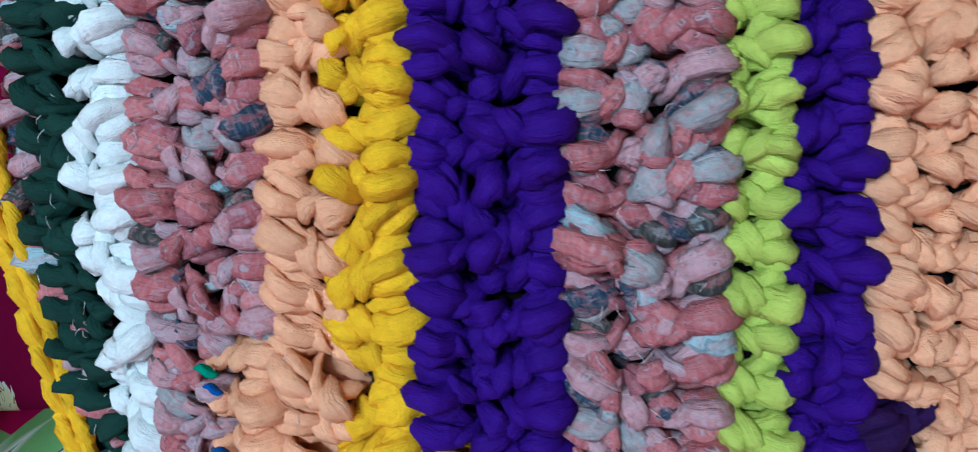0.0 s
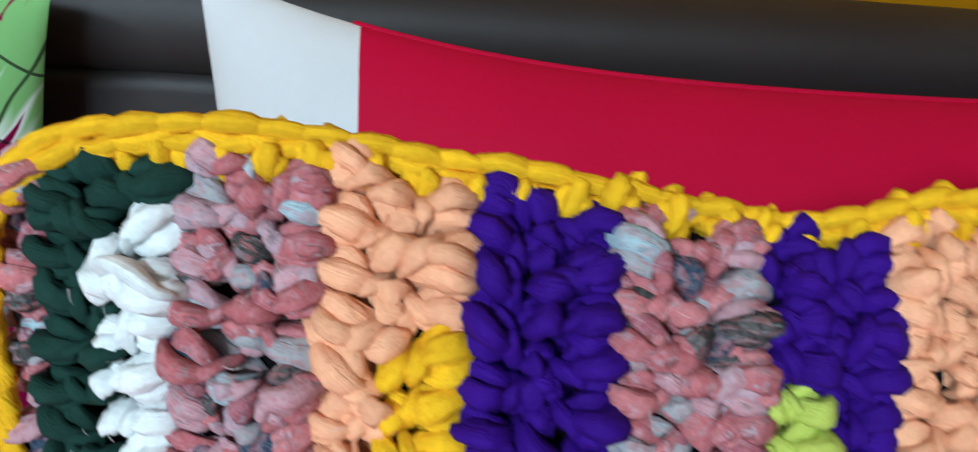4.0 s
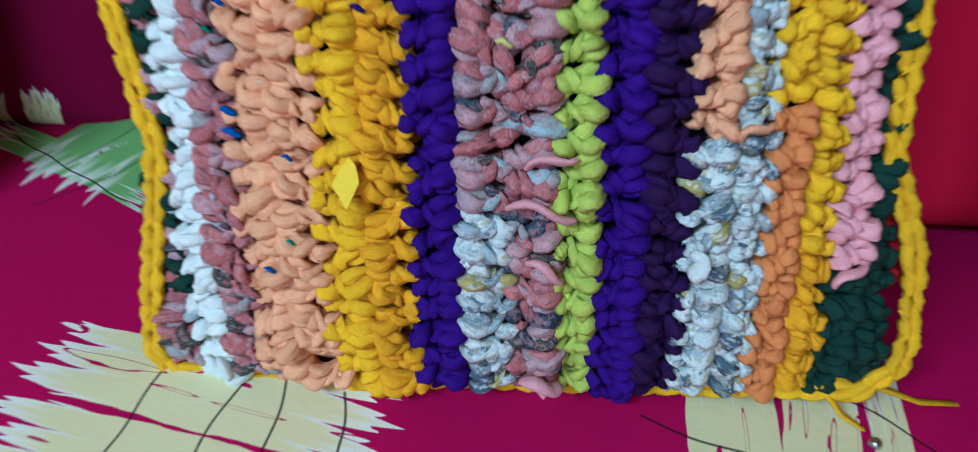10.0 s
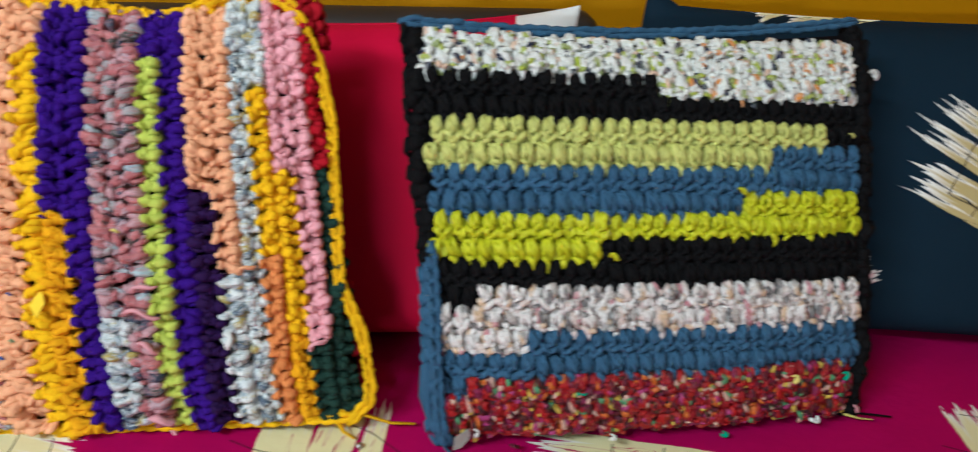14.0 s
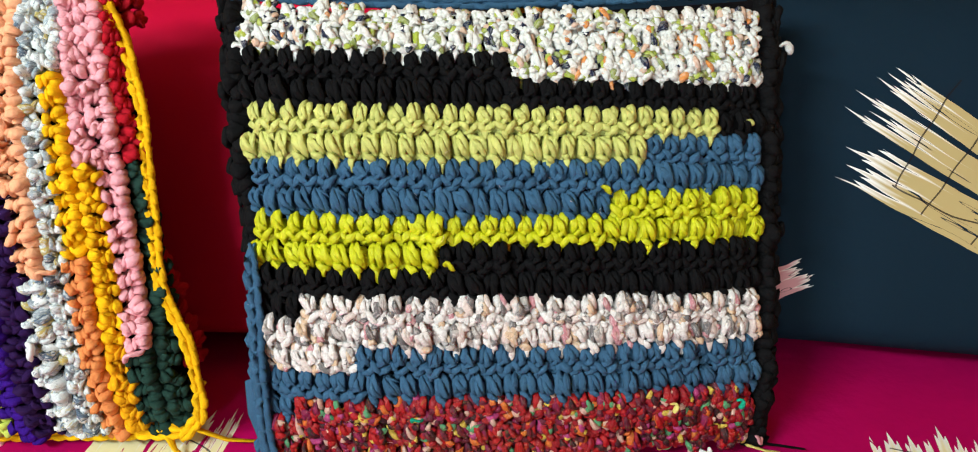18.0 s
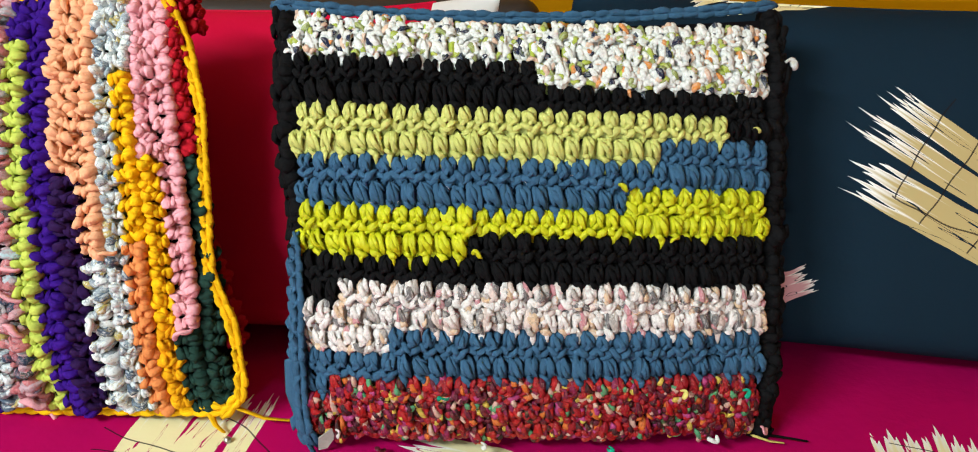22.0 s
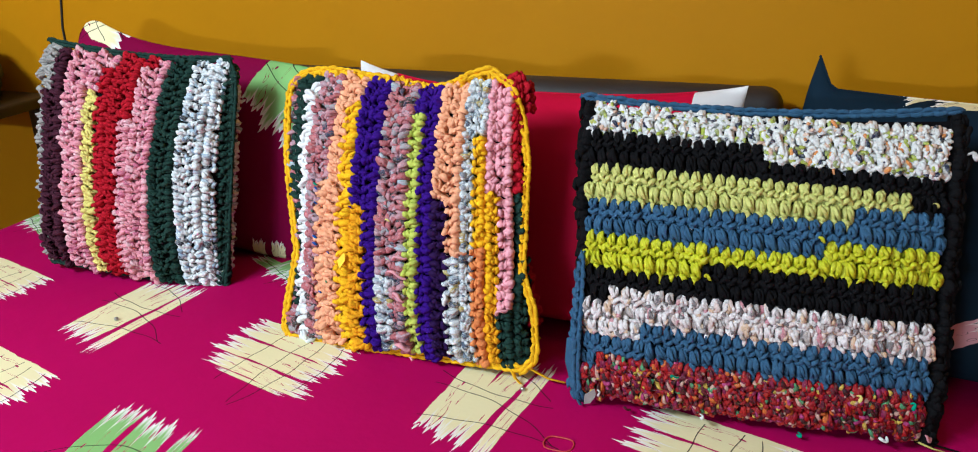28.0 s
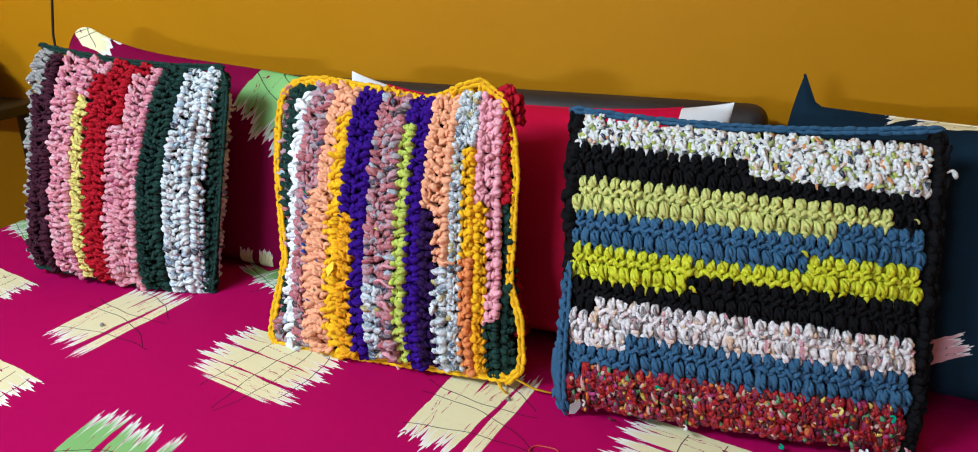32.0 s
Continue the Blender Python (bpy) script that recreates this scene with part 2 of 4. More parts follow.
def stroke_group():
    """One printed brush stroke along local x, from -1 to 1: torn teeth at both ends, fading to white there."""
    tree = bpy.data.node_groups.new("brush_stroke", "ShaderNodeTree")
    face = tree.interface
    for nm, kind in (("Point", "NodeSocketVector"), ("Base", "NodeSocketColor"), ("Paint", "NodeSocketColor"), ("Seed", "NodeSocketFloat")):
        face.new_socket(nm, in_out="INPUT", socket_type=kind)
    face.new_socket("Color", in_out="OUTPUT", socket_type="NodeSocketColor")
    n = Nodes(tree)
    gin, gout = tree.nodes.new("NodeGroupInput"), tree.nodes.new("NodeGroupOutput")
    sep = n.add("ShaderNodeSeparateXYZ", Vector=gin.outputs[0])
    seed = gin.outputs[3]
    x, y0 = sep.outputs[0], sep.outputs[1]
    wave = n.math("SUBTRACT", n.noise(n.add("ShaderNodeCombineXYZ", X=x, Y=seed).outputs[0], 1.3, 2.0), 0.5)
    y = n.math("ADD", y0, n.math("MULTIPLY", wave, 0.22))
    side = n.math("SIGN", x)
    ax = n.math("ABSOLUTE", x)
    # long uneven teeth, each with finer ones in it
    row = n.math("ADD", n.math("MULTIPLY", y, 3.4), n.math("ADD", seed, n.math("MULTIPLY", side, 0.37)))
    each = n.add("ShaderNodeTexWhiteNoise", Vector=n.add("ShaderNodeCombineXYZ", X=n.math("FLOOR", row), Y=side, Z=seed).outputs[0]).outputs[0]
    teeth = n.math("POWER", n.math("ABSOLUTE", n.math("SUBTRACT", n.math("MULTIPLY", n.math("FRACT", row), 2.0), 1.0)), 2.0)
    fine = n.math("ABSOLUTE", n.math("SUBTRACT", n.math("MULTIPLY", n.math("FRACT", n.math("MULTIPLY", row, 3.0)), 2.0), 1.0))
    length = n.math("ADD", 0.95, n.math("MULTIPLY", each, 0.20))
    length = n.math("SUBTRACT", length, n.math("MULTIPLY", teeth, 0.26))
    length = n.math("SUBTRACT", length, n.math("MULTIPLY", fine, 0.15))
    inside = n.math("GREATER_THAN", length, ax)
    flank = n.math("ADD", 0.37, n.math("MULTIPLY", n.noise(n.add("ShaderNodeCombineXYZ", X=x, Y=n.math("SIGN", y), Z=seed).outputs[0], 2.6, 2.0), 0.12))
    inside = n.math("MULTIPLY", inside, n.math("GREATER_THAN", flank, n.math("ABSOLUTE", y)))
    # thin dry slits along the stroke
    slit = n.noise(n.add("ShaderNodeCombineXYZ", X=n.math("MULTIPLY", x, 1.6), Y=n.math("MULTIPLY", y, 7.0), Z=n.math("ADD", seed, 7.0)).outputs[0], 1.0, 1.0)
    inside = n.math("MULTIPLY", inside, n.math("GREATER_THAN", n.math("ABSOLUTE", n.math("SUBTRACT", slit, 0.37)), n.math("MULTIPLY", n.math("ADD", ax, 0.25), 0.016)))
    tip = n.math("DIVIDE", n.math("SUBTRACT", ax, n.math("SUBTRACT", length, 0.26)), 0.24, clamp=True)
    paint = n.mix(tip, gin.outputs[2], (0.84, 0.84, 0.82))
    link(n, n.mix(inside, gin.outputs[1], paint), gout.inputs[0])
    return tree


BRUSH = stroke_group()


def printed(name, base, strokes, pens=(), rough=0.75, axes=(0, 1), grain=900.0):
    """Cotton cloth with a print, in the object's own metres. strokes: (x, y, turn, length, width, colour);
    pens: fine dark lines (x, y, turn, length, bow)."""
    mat, n, bsdf = material(name, rough)
    co = n.add("ShaderNodeTexCoord").outputs["Object"]
    sep = n.add("ShaderNodeSeparateXYZ", Vector=co)
    flat = n.add("ShaderNodeCombineXYZ", X=sep.outputs[axes[0]], Y=sep.outputs[axes[1]]).outputs[0]
    fade = n.noise(co, 6.0, 3.0)
    color = n.mix(n.math("MULTIPLY", fade, 0.30), base, tuple(c * 0.75 for c in base))

    def local(x, y, turn, sx, sy):
        mp = n.add("ShaderNodeMapping", Vector=flat)
        mp.vector_type = "TEXTURE"
        mp.inputs["Location"].default_value = (x, y, 0)
        mp.inputs["Rotation"].default_value = (0, 0, radians(turn))
        mp.inputs["Scale"].default_value = (sx, sy, 1)
        return mp.outputs[0]

    for k, (x, y, turn, length, width, paint) in enumerate(strokes):
        g = n.tree.nodes.new("ShaderNodeGroup")
        g.node_tree = BRUSH
        link(n, local(x, y, turn, length / 2, width), g.inputs[0])
        link(n, color, g.inputs[1])
        g.inputs[2].default_value = (*paint, 1)
        g.inputs[3].default_value = 1.7 + 2.31 * k
        color = g.outputs[0]
    ink = None
    for k, (x, y, turn, length, bow) in enumerate(pens):
        q = n.add("ShaderNodeSeparateXYZ", Vector=local(x, y, turn, length, length))
        arch = n.math("MULTIPLY", n.math("MULTIPLY", q.outputs[0], n.math("SUBTRACT", 1.0, q.outputs[0])), 4.0 * bow / length)
        arch = n.math("ADD", arch, n.math("MULTIPLY", n.math("SINE", n.math("ADD", n.math("MULTIPLY", q.outputs[0], 17.0), float(k))), 0.006))
        d = n.math("ABSOLUTE", n.math("SUBTRACT", q.outputs[1], arch))
        one = n.math("MULTIPLY", n.math("LESS_THAN", d, 0.00095 / length), n.math("LESS_THAN", n.math("ABSOLUTE", n.math("SUBTRACT", q.outputs[0], 0.5)), 0.5))
        ink = one if ink is None else n.math("MAXIMUM", ink, one)
    if ink is not None:
        color = n.mix(n.math("MULTIPLY", ink, 0.85), color, (0.014, 0.010, 0.012))
    link(n, color, bsdf.inputs["Base Color"])
    weave = n.noise(co, grain, 2.0)
    crease = n.noise(co, 16.0, 4.0, 0.6)
    b1 = n.add("ShaderNodeBump", Strength=0.35, Distance=0.006, Height=crease)
    b2 = n.add("ShaderNodeBump", Strength=0.12, Distance=0.0004, Height=weave, Normal=b1.outputs[0])
    link(n, b2.outputs[0], bsdf.inputs["Normal"])
    bsdf.inputs["Specular IOR Level"].default_value = 0.05
    return mat


CREAM, LEAF = (0.79, 0.73, 0.43), (0.24, 0.48, 0.16)
MAGENTA, NAVY, RED = (0.42, 0.0007, 0.095), (0.007, 0.019, 0.034), (0.54, 0.003, 0.042)


def plain(name, base, rough=0.6, scale=25.0, vary=0.3, bump=0.15, dist=0.002, metallic=0.0, fine=0.4):
    mat, n, bsdf = material(name, rough, metallic)
    co = n.add("ShaderNodeTexCoord").outputs["Object"]
    f = n.noise(co, scale, 4.0, 0.6)
    g = n.noise(co, scale * 9, 2.0)
    color = n.mix(f, tuple(c * (1 - vary) for c in base), tuple(min(1, c * (1 + vary)) for c in base))
    link(n, color, bsdf.inputs["Base Color"])
    b = n.add("ShaderNodeBump", Strength=bump, Distance=dist, Height=n.math("ADD", f, n.math("MULTIPLY", g, fine)))
    link(n, b.outputs[0], bsdf.inputs["Normal"])
    return mat


def wall_paint():
    mat, n, bsdf = material("ochre_wall_paint", 0.5)
    co = n.add("ShaderNodeTexCoord").outputs["Object"]
    base = n.mix(n.noise(co, 3.0, 3.0), (0.40, 0.170, 0.0004), (0.45, 0.198, 0.0006))
    color = n.mix(n.math("MULTIPLY", n.ramp(n.noise(co, 9.0, 4.0, 0.7), [(0.55, (0, 0, 0)), (0.75, (1, 1, 1))]), 0.12), base, (0.33, 0.135, 0.001))
    link(n, color, bsdf.inputs["Base Color"])
    b = n.add("ShaderNodeBump", Strength=0.12, Distance=0.003, Height=n.noise(co, 40.0, 4.0, 0.65))
    link(n, b.outputs[0], bsdf.inputs["Normal"])
    return mat


M_WALL = wall_paint()
M_WALL.node_tree.nodes["Principled BSDF"].inputs["Specular IOR Level"].default_value = 0.08
M_PALEWALL = plain("pale_plaster", (0.45, 0.42, 0.36), 0.8, 3.0, 0.06)
M_CEIL = plain("white_ceiling_paint", (0.78, 0.78, 0.76), 0.85, 3.0, 0.04)
M_FLOOR = plain("grey_floor_tile", (0.35, 0.33, 0.31), 0.35, 6.0, 0.15, 0.05)
M_REXINE = plain("dark_brown_rexine", (0.022, 0.018, 0.017), 0.6, 9.0, 0.2, 0.15, 0.012, 0.0, 0.02)
M_DARKWOOD = plain("dark_stained_wood", (0.018, 0.010, 0.006), 0.45, 20.0, 0.4)
M_WHITE = plain("white_cotton", (0.74, 0.75, 0.76), 0.8, 40.0, 0.05, 0.2)
M_RED = printed("red_cotton", RED, [], (), 0.62)
M_STEEL = plain("pin_steel", (0.45, 0.47, 0.50), 0.3, 90.0, 0.1, 0.0, metallic=1.0)
M_BLACKPLASTIC = plain("black_plastic", (0.012, 0.012, 0.013), 0.4, 40.0, 0.3)
M_RUBBER = plain("red_rubber_band", (0.50, 0.05, 0.04), 0.5, 60.0, 0.1)
M_LEAFTIP = plain("yellow_cloth_tip", (0.88, 0.60, 0.01), 0.7, 200.0, 0.1, 0.3, 0.0008)
# near black: the shade in the gaps between stitches, put into the pad's colour
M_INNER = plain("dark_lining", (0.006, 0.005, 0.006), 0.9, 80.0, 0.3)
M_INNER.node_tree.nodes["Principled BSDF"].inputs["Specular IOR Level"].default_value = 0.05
M_TUBE, _, bb = material("tube_glass", 0.3)
bb.inputs["Emission Color"].default_value = (1, 0.97, 0.92, 1)
bb.inputs["Emission Strength"].default_value = 3.0

# ---- mesh helpers ----


def mesh_of(name, verts, faces, mat, uvs=None, smooth=True):
    me = bpy.data.meshes.new(name)
    me.from_pydata([tuple(v) for v in verts], [], faces)
    me.materials.append(mat)
    if smooth:
        me.polygons.foreach_set("use_smooth", [True] * len(me.polygons))
    if uvs is not None:
        layer = me.uv_layers.new(name="UVMap")
        loops = np.empty(len(me.loops), dtype=np.int32)
        me.loops.foreach_get("vertex_index", loops)
        layer.data.foreach_set("uv", np.asarray(uvs, dtype=np.float32)[loops].ravel())
    me.update()
    return me


def child(name, me, parent, label="", m=None):
    ob = new(name, me)
    ob.parent = parent
    if m is not None:
        ob.matrix_basis = m
    if label:
        tagged(ob, label)
    return ob


def bm_mesh(name, bm, mat, smooth=True):
    me = bpy.data.meshes.new(name)
    bm.to_mesh(me)
    bm.free()
    me.materials.append(mat)
    if smooth:
        me.polygons.foreach_set("use_smooth", [True] * len(me.polygons))
    return me


def part(name, bm, mat, parent, label="", m=None, smooth=True):
    return child(name, bm_mesh(name, bm, mat, smooth), parent, label, m)


def box_bm(x0, x1, y0, y1, z0, z1, bevel=0.0, segs=2):
    bm = bmesh.new()
    bmesh.ops.create_cube(bm, size=1.0, matrix=Matrix.Translation(((x0 + x1) / 2, (y0 + y1) / 2, (z0 + z1) / 2)) @ Matrix.Diagonal((x1 - x0, y1 - y0, z1 - z0, 1)))
    if bevel:
        bmesh.ops.bevel(bm, geom=bm.edges[:] + bm.verts[:], offset=bevel, segments=segs, affect="EDGES", profile=0.5)
    return bm


def tube(points, radii, around=8, flat=1.0, pleat=0.0, folds=3, seed=0, twist=2.0):
    """A closed tube along points with a radius at each; returns vertices, faces and uvs."""
    rs = np.random.RandomState(seed)
    p = np.array(points, float)
    k = len(p)
    t = np.gradient(p, axis=0)
    t /= np.linalg.norm(t, axis=1)[:, None] + 1e-9
    ref = np.array([0.13, 0.21, 0.97])
    verts, uvs, faces = [], [], []
    ph = rs.rand() * 6.28
    for i in range(k):
        a = np.cross(t[i], ref)
        a /= np.linalg.norm(a) + 1e-9
        b = np.cross(a, t[i])
        s = i / (k - 1)
        for j in range(around):
            q = 2 * math.pi * j / around
            crease = abs(math.sin(0.5 * folds * q + 0.5 * twist * s * 3 + ph))
            r = radii[i] * (1 + pleat * (1.6 * crease - 1.0) + pleat * 0.35 * (rs.rand() - 0.5))
            verts.append(p[i] + a * math.cos(q) * r + b * math.sin(q) * r * flat)
            uvs.append((s, j / around))
    for i in range(k - 1):
        for j in range(around):
            j2 = (j + 1) % around
            faces.append((i * around + j, i * around + j2, (i + 1) * around + j2, (i + 1) * around + j))
    for end, i in ((0, 0), (1, k - 1)):
        verts.append(p[i] + (t[i] if end else -t[i]) * radii[i] * 0.6)
        uvs.append((end, 0.5))
        c = len(verts) - 1
        for j in range(around):
            j2 = (j + 1) % around
            faces.append((i * around + j, i * around + j2, c) if end else (i * around + j2, i * around + j, c))
    return np.array(verts), faces, np.array(uvs)


def curve3(a, b, c, k):
    """Points along a quadratic curve through a, near b, to c."""
    a, b, c = np.array(a), np.array(b), np.array(c)
    return [((1 - s) ** 2) * a + 2 * s * (1 - s) * b + s * s * c for s in np.linspace(0, 1, k)]


def gather(pieces):
    verts, faces, uvs, base = [], [], [], 0
    for v, f, u in pieces:
        verts.append(v)
        uvs.append(u)
        faces.extend(tuple(i + base for i in q) for q in f)
        base += len(v)
    return np.vstack(verts), faces, np.vstack(uvs)


def crease(piece, seed, amount):
    """Crumple a lobe as torn jersey does: broad dents and sharp ridges."""
    v, f, u = piece
    out = v.copy()
    for i, p in enumerate(v):
        q = Vector(p) * 190 + Vector((seed * 3.7, seed * 1.9, 0))
        d = noise.noise_vector(q)
        r = 0.5 - abs(noise.noise(q * 1.9))
        out[i] += np.array(d) * amount * 1.2 + (p - v.mean(axis=0)) * (r - 0.25) * amount * 150
    return out, f, u


def lobe(rs, a, b, c, r, rings, around, pleat=0.22, flat=0.8, jit=1.6, rough=1.0, folds=0):
    """One fold of yarn from a over b to c, in millimetres."""
    mm = 0.001
    sd = rs.randint(10000)
    pts = curve3(np.array(a) * mm + rs.randn(3) * 0.5 * jit * mm, np.array(b) * mm + rs.randn(3) * jit * mm, np.array(c) * mm + rs.randn(3) * jit * mm, rings)
    rad = np.interp(np.linspace(0, 1, rings), (0, 0.2, 0.55, 0.85, 1), np.array(r) * mm) * (0.86 + 0.28 * rs.rand())
    return crease(tube(pts, rad, around, flat * (0.75 + 0.4 * rs.rand()), pleat, folds or rs.randint(2, 4), sd, 1.0 + 1.5 * rs.rand()), sd % 97, 0.0009 * rough)


def flake(rs, z):
    """A small leaf of cloth that stands out of a printed yarn, in millimetres."""
    x, y, a = rs.uniform(-13, 11), rs.uniform(-7, 7), rs.uniform(0, 6.28)
    dx, dy = 5.5 * math.cos(a), 5.5 * math.sin(a)
    return lobe(rs, (x - dx, y - dy, z - 7), (x, y, z + 3 * rs.rand()), (x + dx, y + dy, z - 6), (0.3, 2.4, 3.6, 2.4, 0.2), 6, 7, 0.3, 0.5, 0.8)


def stitch(seed, rings=9, around=9, flakes=0):
    """One crochet stitch in metres, 26 mm across its row (x) and 16 mm along it (y), z outward: a plump puff of
    three strands over a pleated core, pinched at -x, where a strand wraps it and a looser knot leads on."""
    rs = np.random.RandomState(seed)
    up = 1 if seed % 2 else -1
    k = (rings, around)
    s = 1.5 * rs.randn()
    return gather([flake(rs, 12) for _ in range(flakes)] + [
        lobe(rs, (-7, 0, -1), (5, 0, 12), (14, 0, -3), (3.6, 6.0, 6.9, 6.2, 2.8), rings, around, 0.12, 0.74, 0.6, 0.6, 5),
        lobe(rs, (-4, -1.0 * up, 2), (5, -7.6 * up, 15), (13.0, -3.5 * up, 0.5), (1.6, 3.6, 4.6, 4.1, 1.8), *k, 0.32, 0.85, 1.1, 1.2),
        lobe(rs, (-4, 0.5 * up, 3), (6, (1.0 + s) * up, 21), (15.0, 0.5 * up, 1.0), (1.8, 3.8, 4.9, 4.5, 2.0), *k, 0.32, 0.85, 1.1, 1.2),
        lobe(rs, (-3, 2.0 * up, 1), (6, 8.0 * up, 14), (13.0, 4.5 * up, 0.0), (1.5, 3.4, 4.4, 3.9, 1.7), *k, 0.32, 0.85, 1.1, 1.2),
        lobe(rs, (-8, -7.0 * up, 0), (-2, -1 * up, 19), (2.5, 6.5 * up, 3), (1.2, 2.7, 3.3, 2.7, 1.0), *k, 0.28, 0.8, 1.4, 1.0),
        lobe(rs, (-16, -4.5 * up, 0), (-11, -1.0 * up, 16), (-4.5, 3.5 * up, 2), (1.6, 3.7, 4.6, 3.6, 1.5), *k, 0.32, 0.8, 1.5, 1.2),
        lobe(rs, (-14, 6.0 * up, -2), (-10, 4.0 * up, 11), (-4, -2.5 * up, 1), (1.0, 3.1, 3.9, 3.0, 1.2), *k, 0.32, 0.8, 1.5, 1.2),
        lobe(rs, (-15, 0, -7), (0, 0, -5), (15, 0, -7), (6, 9, 10, 9, 6), 6, 8, 0.05, 0.45, 0.3, 0.0),
    ])


def post(seed, top, flakes=0, rings=8, around=11):
    """A stitch of a level row in metres, x up: an upright plump post with gaps beside it. The upper row of a
    stripe ends in a round knob over a slanting braid; the lower one ends in small points that hang down."""
    rs = np.random.RandomState(500 + seed)
    k = (rings, around)
    lean = 2.5 if seed % 2 else -0.5
    if top:
        out = [lobe(rs, (-6, -3, 1), (6, -5.5, 14), (13.5, -2.0, 0), (1.5, 3.0, 3.8, 4.0, 2.4), *k, 0.22, 0.9, 1.0),
               lobe(rs, (-6, 3, 1), (5, 5.5, 14), (13.0, 2.5, 0), (1.5, 2.9, 3.7, 3.8, 2.2), *k, 0.22, 0.9, 1.0),
               lobe(rs, (-5, -5, 4), (2, 0, 18), (10, 3.0, 5), (0.9, 2.6, 3.2, 2.6, 0.9), *k, 0.22, 0.8, 1.4),
               lobe(rs, (-7, 5, 4), (-2, -1, 15), (5, -5, 5), (0.8, 2.3, 2.7, 2.1, 0.7), *k, 0.22, 0.8, 1.4),
               lobe(rs, (-3, -11, 2), (-8, -6, 13), (-13, 0, 3), (1.3, 3.2, 3.8, 3.2, 1.4), *k, 0.22, 0.9, 1.2),
               lobe(rs, (-13, -1, 3), (-8, 5, 13), (-3, 11, 2), (1.3, 3.0, 3.6, 3.1, 1.2), *k, 0.22, 0.9, 1.2),
               lobe(rs, (-9, -9, 2), (-13, -3, 10), (-14, 5, 3), (0.9, 2.4, 2.8, 2.3, 0.8), *k, 0.22, 0.8, 1.2),
               lobe(rs, (-10, 1, 2), (-16, 1.5, 8), (-22, 1, 0), (2.0, 3.2, 2.8, 1.6, 0.4), *k, 0.22, 0.8, 1.4)]
    else:
        out = [lobe(rs, (-13, -4 - lean, 0), (-1, -4.5, 15), (12, -2 + lean, 1), (1.6, 3.2, 4.0, 3.6, 1.8), *k, 0.22, 0.9, 1.0),
               lobe(rs, (-12, 3 - lean, 0), (0, 5.0, 14), (12, 3 + lean, 1), (1.6, 3.2, 3.9, 3.5, 1.8), *k, 0.22, 0.9, 1.0),
               lobe(rs, (-10, -6, 3), (-1, 0, 18), (9, 5, 4), (0.9, 2.7, 3.3, 2.7, 0.9), *k, 0.22, 0.8, 1.4),
               lobe(rs, (-8, 7, 2), (-12, 2, 11), (-15, -4, 2), (1.0, 2.8, 3.2, 2.6, 0.9), *k, 0.22, 0.9, 1.2),
               lobe(rs, (2, -8, 1), (8, -2, 10), (10, 6, 2), (0.9, 2.4, 2.8, 2.3, 0.9), *k, 0.22, 0.9, 1.2),
               lobe(rs, (-11, 0, 2), (-18, 0.5, 8), (-25, 0, 0), (2.2, 3.4, 2.8, 1.6, 0.3), *k, 0.22, 0.8, 1.4)]
    out.append(lobe(rs, (-3, -10, -4), (-3, 0, -3), (-3, 10, -4), (8, 14, 15, 14, 8), 6, 8, 0.05, 0.25, 0.3, 0.0))
    out += [flake(rs, 12) for _ in range(flakes)]
    return gather(out)


SETS = {"fan": [stitch(s, 9, 11) for s in range(12)], "flaky_fan": [stitch(s, 9, 10, 3) for s in range(12)], "coarse": [stitch(s, 6, 7) for s in range(12)],
        "top": [post(s, True) for s in range(12)], "low": [post(s, False) for s in range(12)],
        "flaky_top": [post(s, True, 5) for s in range(12)], "flaky_low": [post(s, False, 5) for s in range(12)],
        "scrappy_top": [post(s, True, 11) for s in range(12)], "scrappy_low": [post(s, False, 11) for s in range(12)]}
FLAKY = ("confetti", "pale", "wine", "ice", "rose", "grey_print")

# ---- crocheted cushions ----


LABELS = {"rose": "rose printed jersey stitches with blue and black flecks", "grey_print": "white and grey printed jersey stitches", "confetti": "white jersey stitches with lime and navy flecks",
          "pale": "pale pink and grey printed jersey stitches", "wine": "dark red printed jersey stitches with green flecks", "ice": "white and icy blue printed jersey stitches"}


FORM_V = [0.0, 0.05, 0.2, 0.33, 0.55, 0.7, 0.85, 0.95, 1.0]


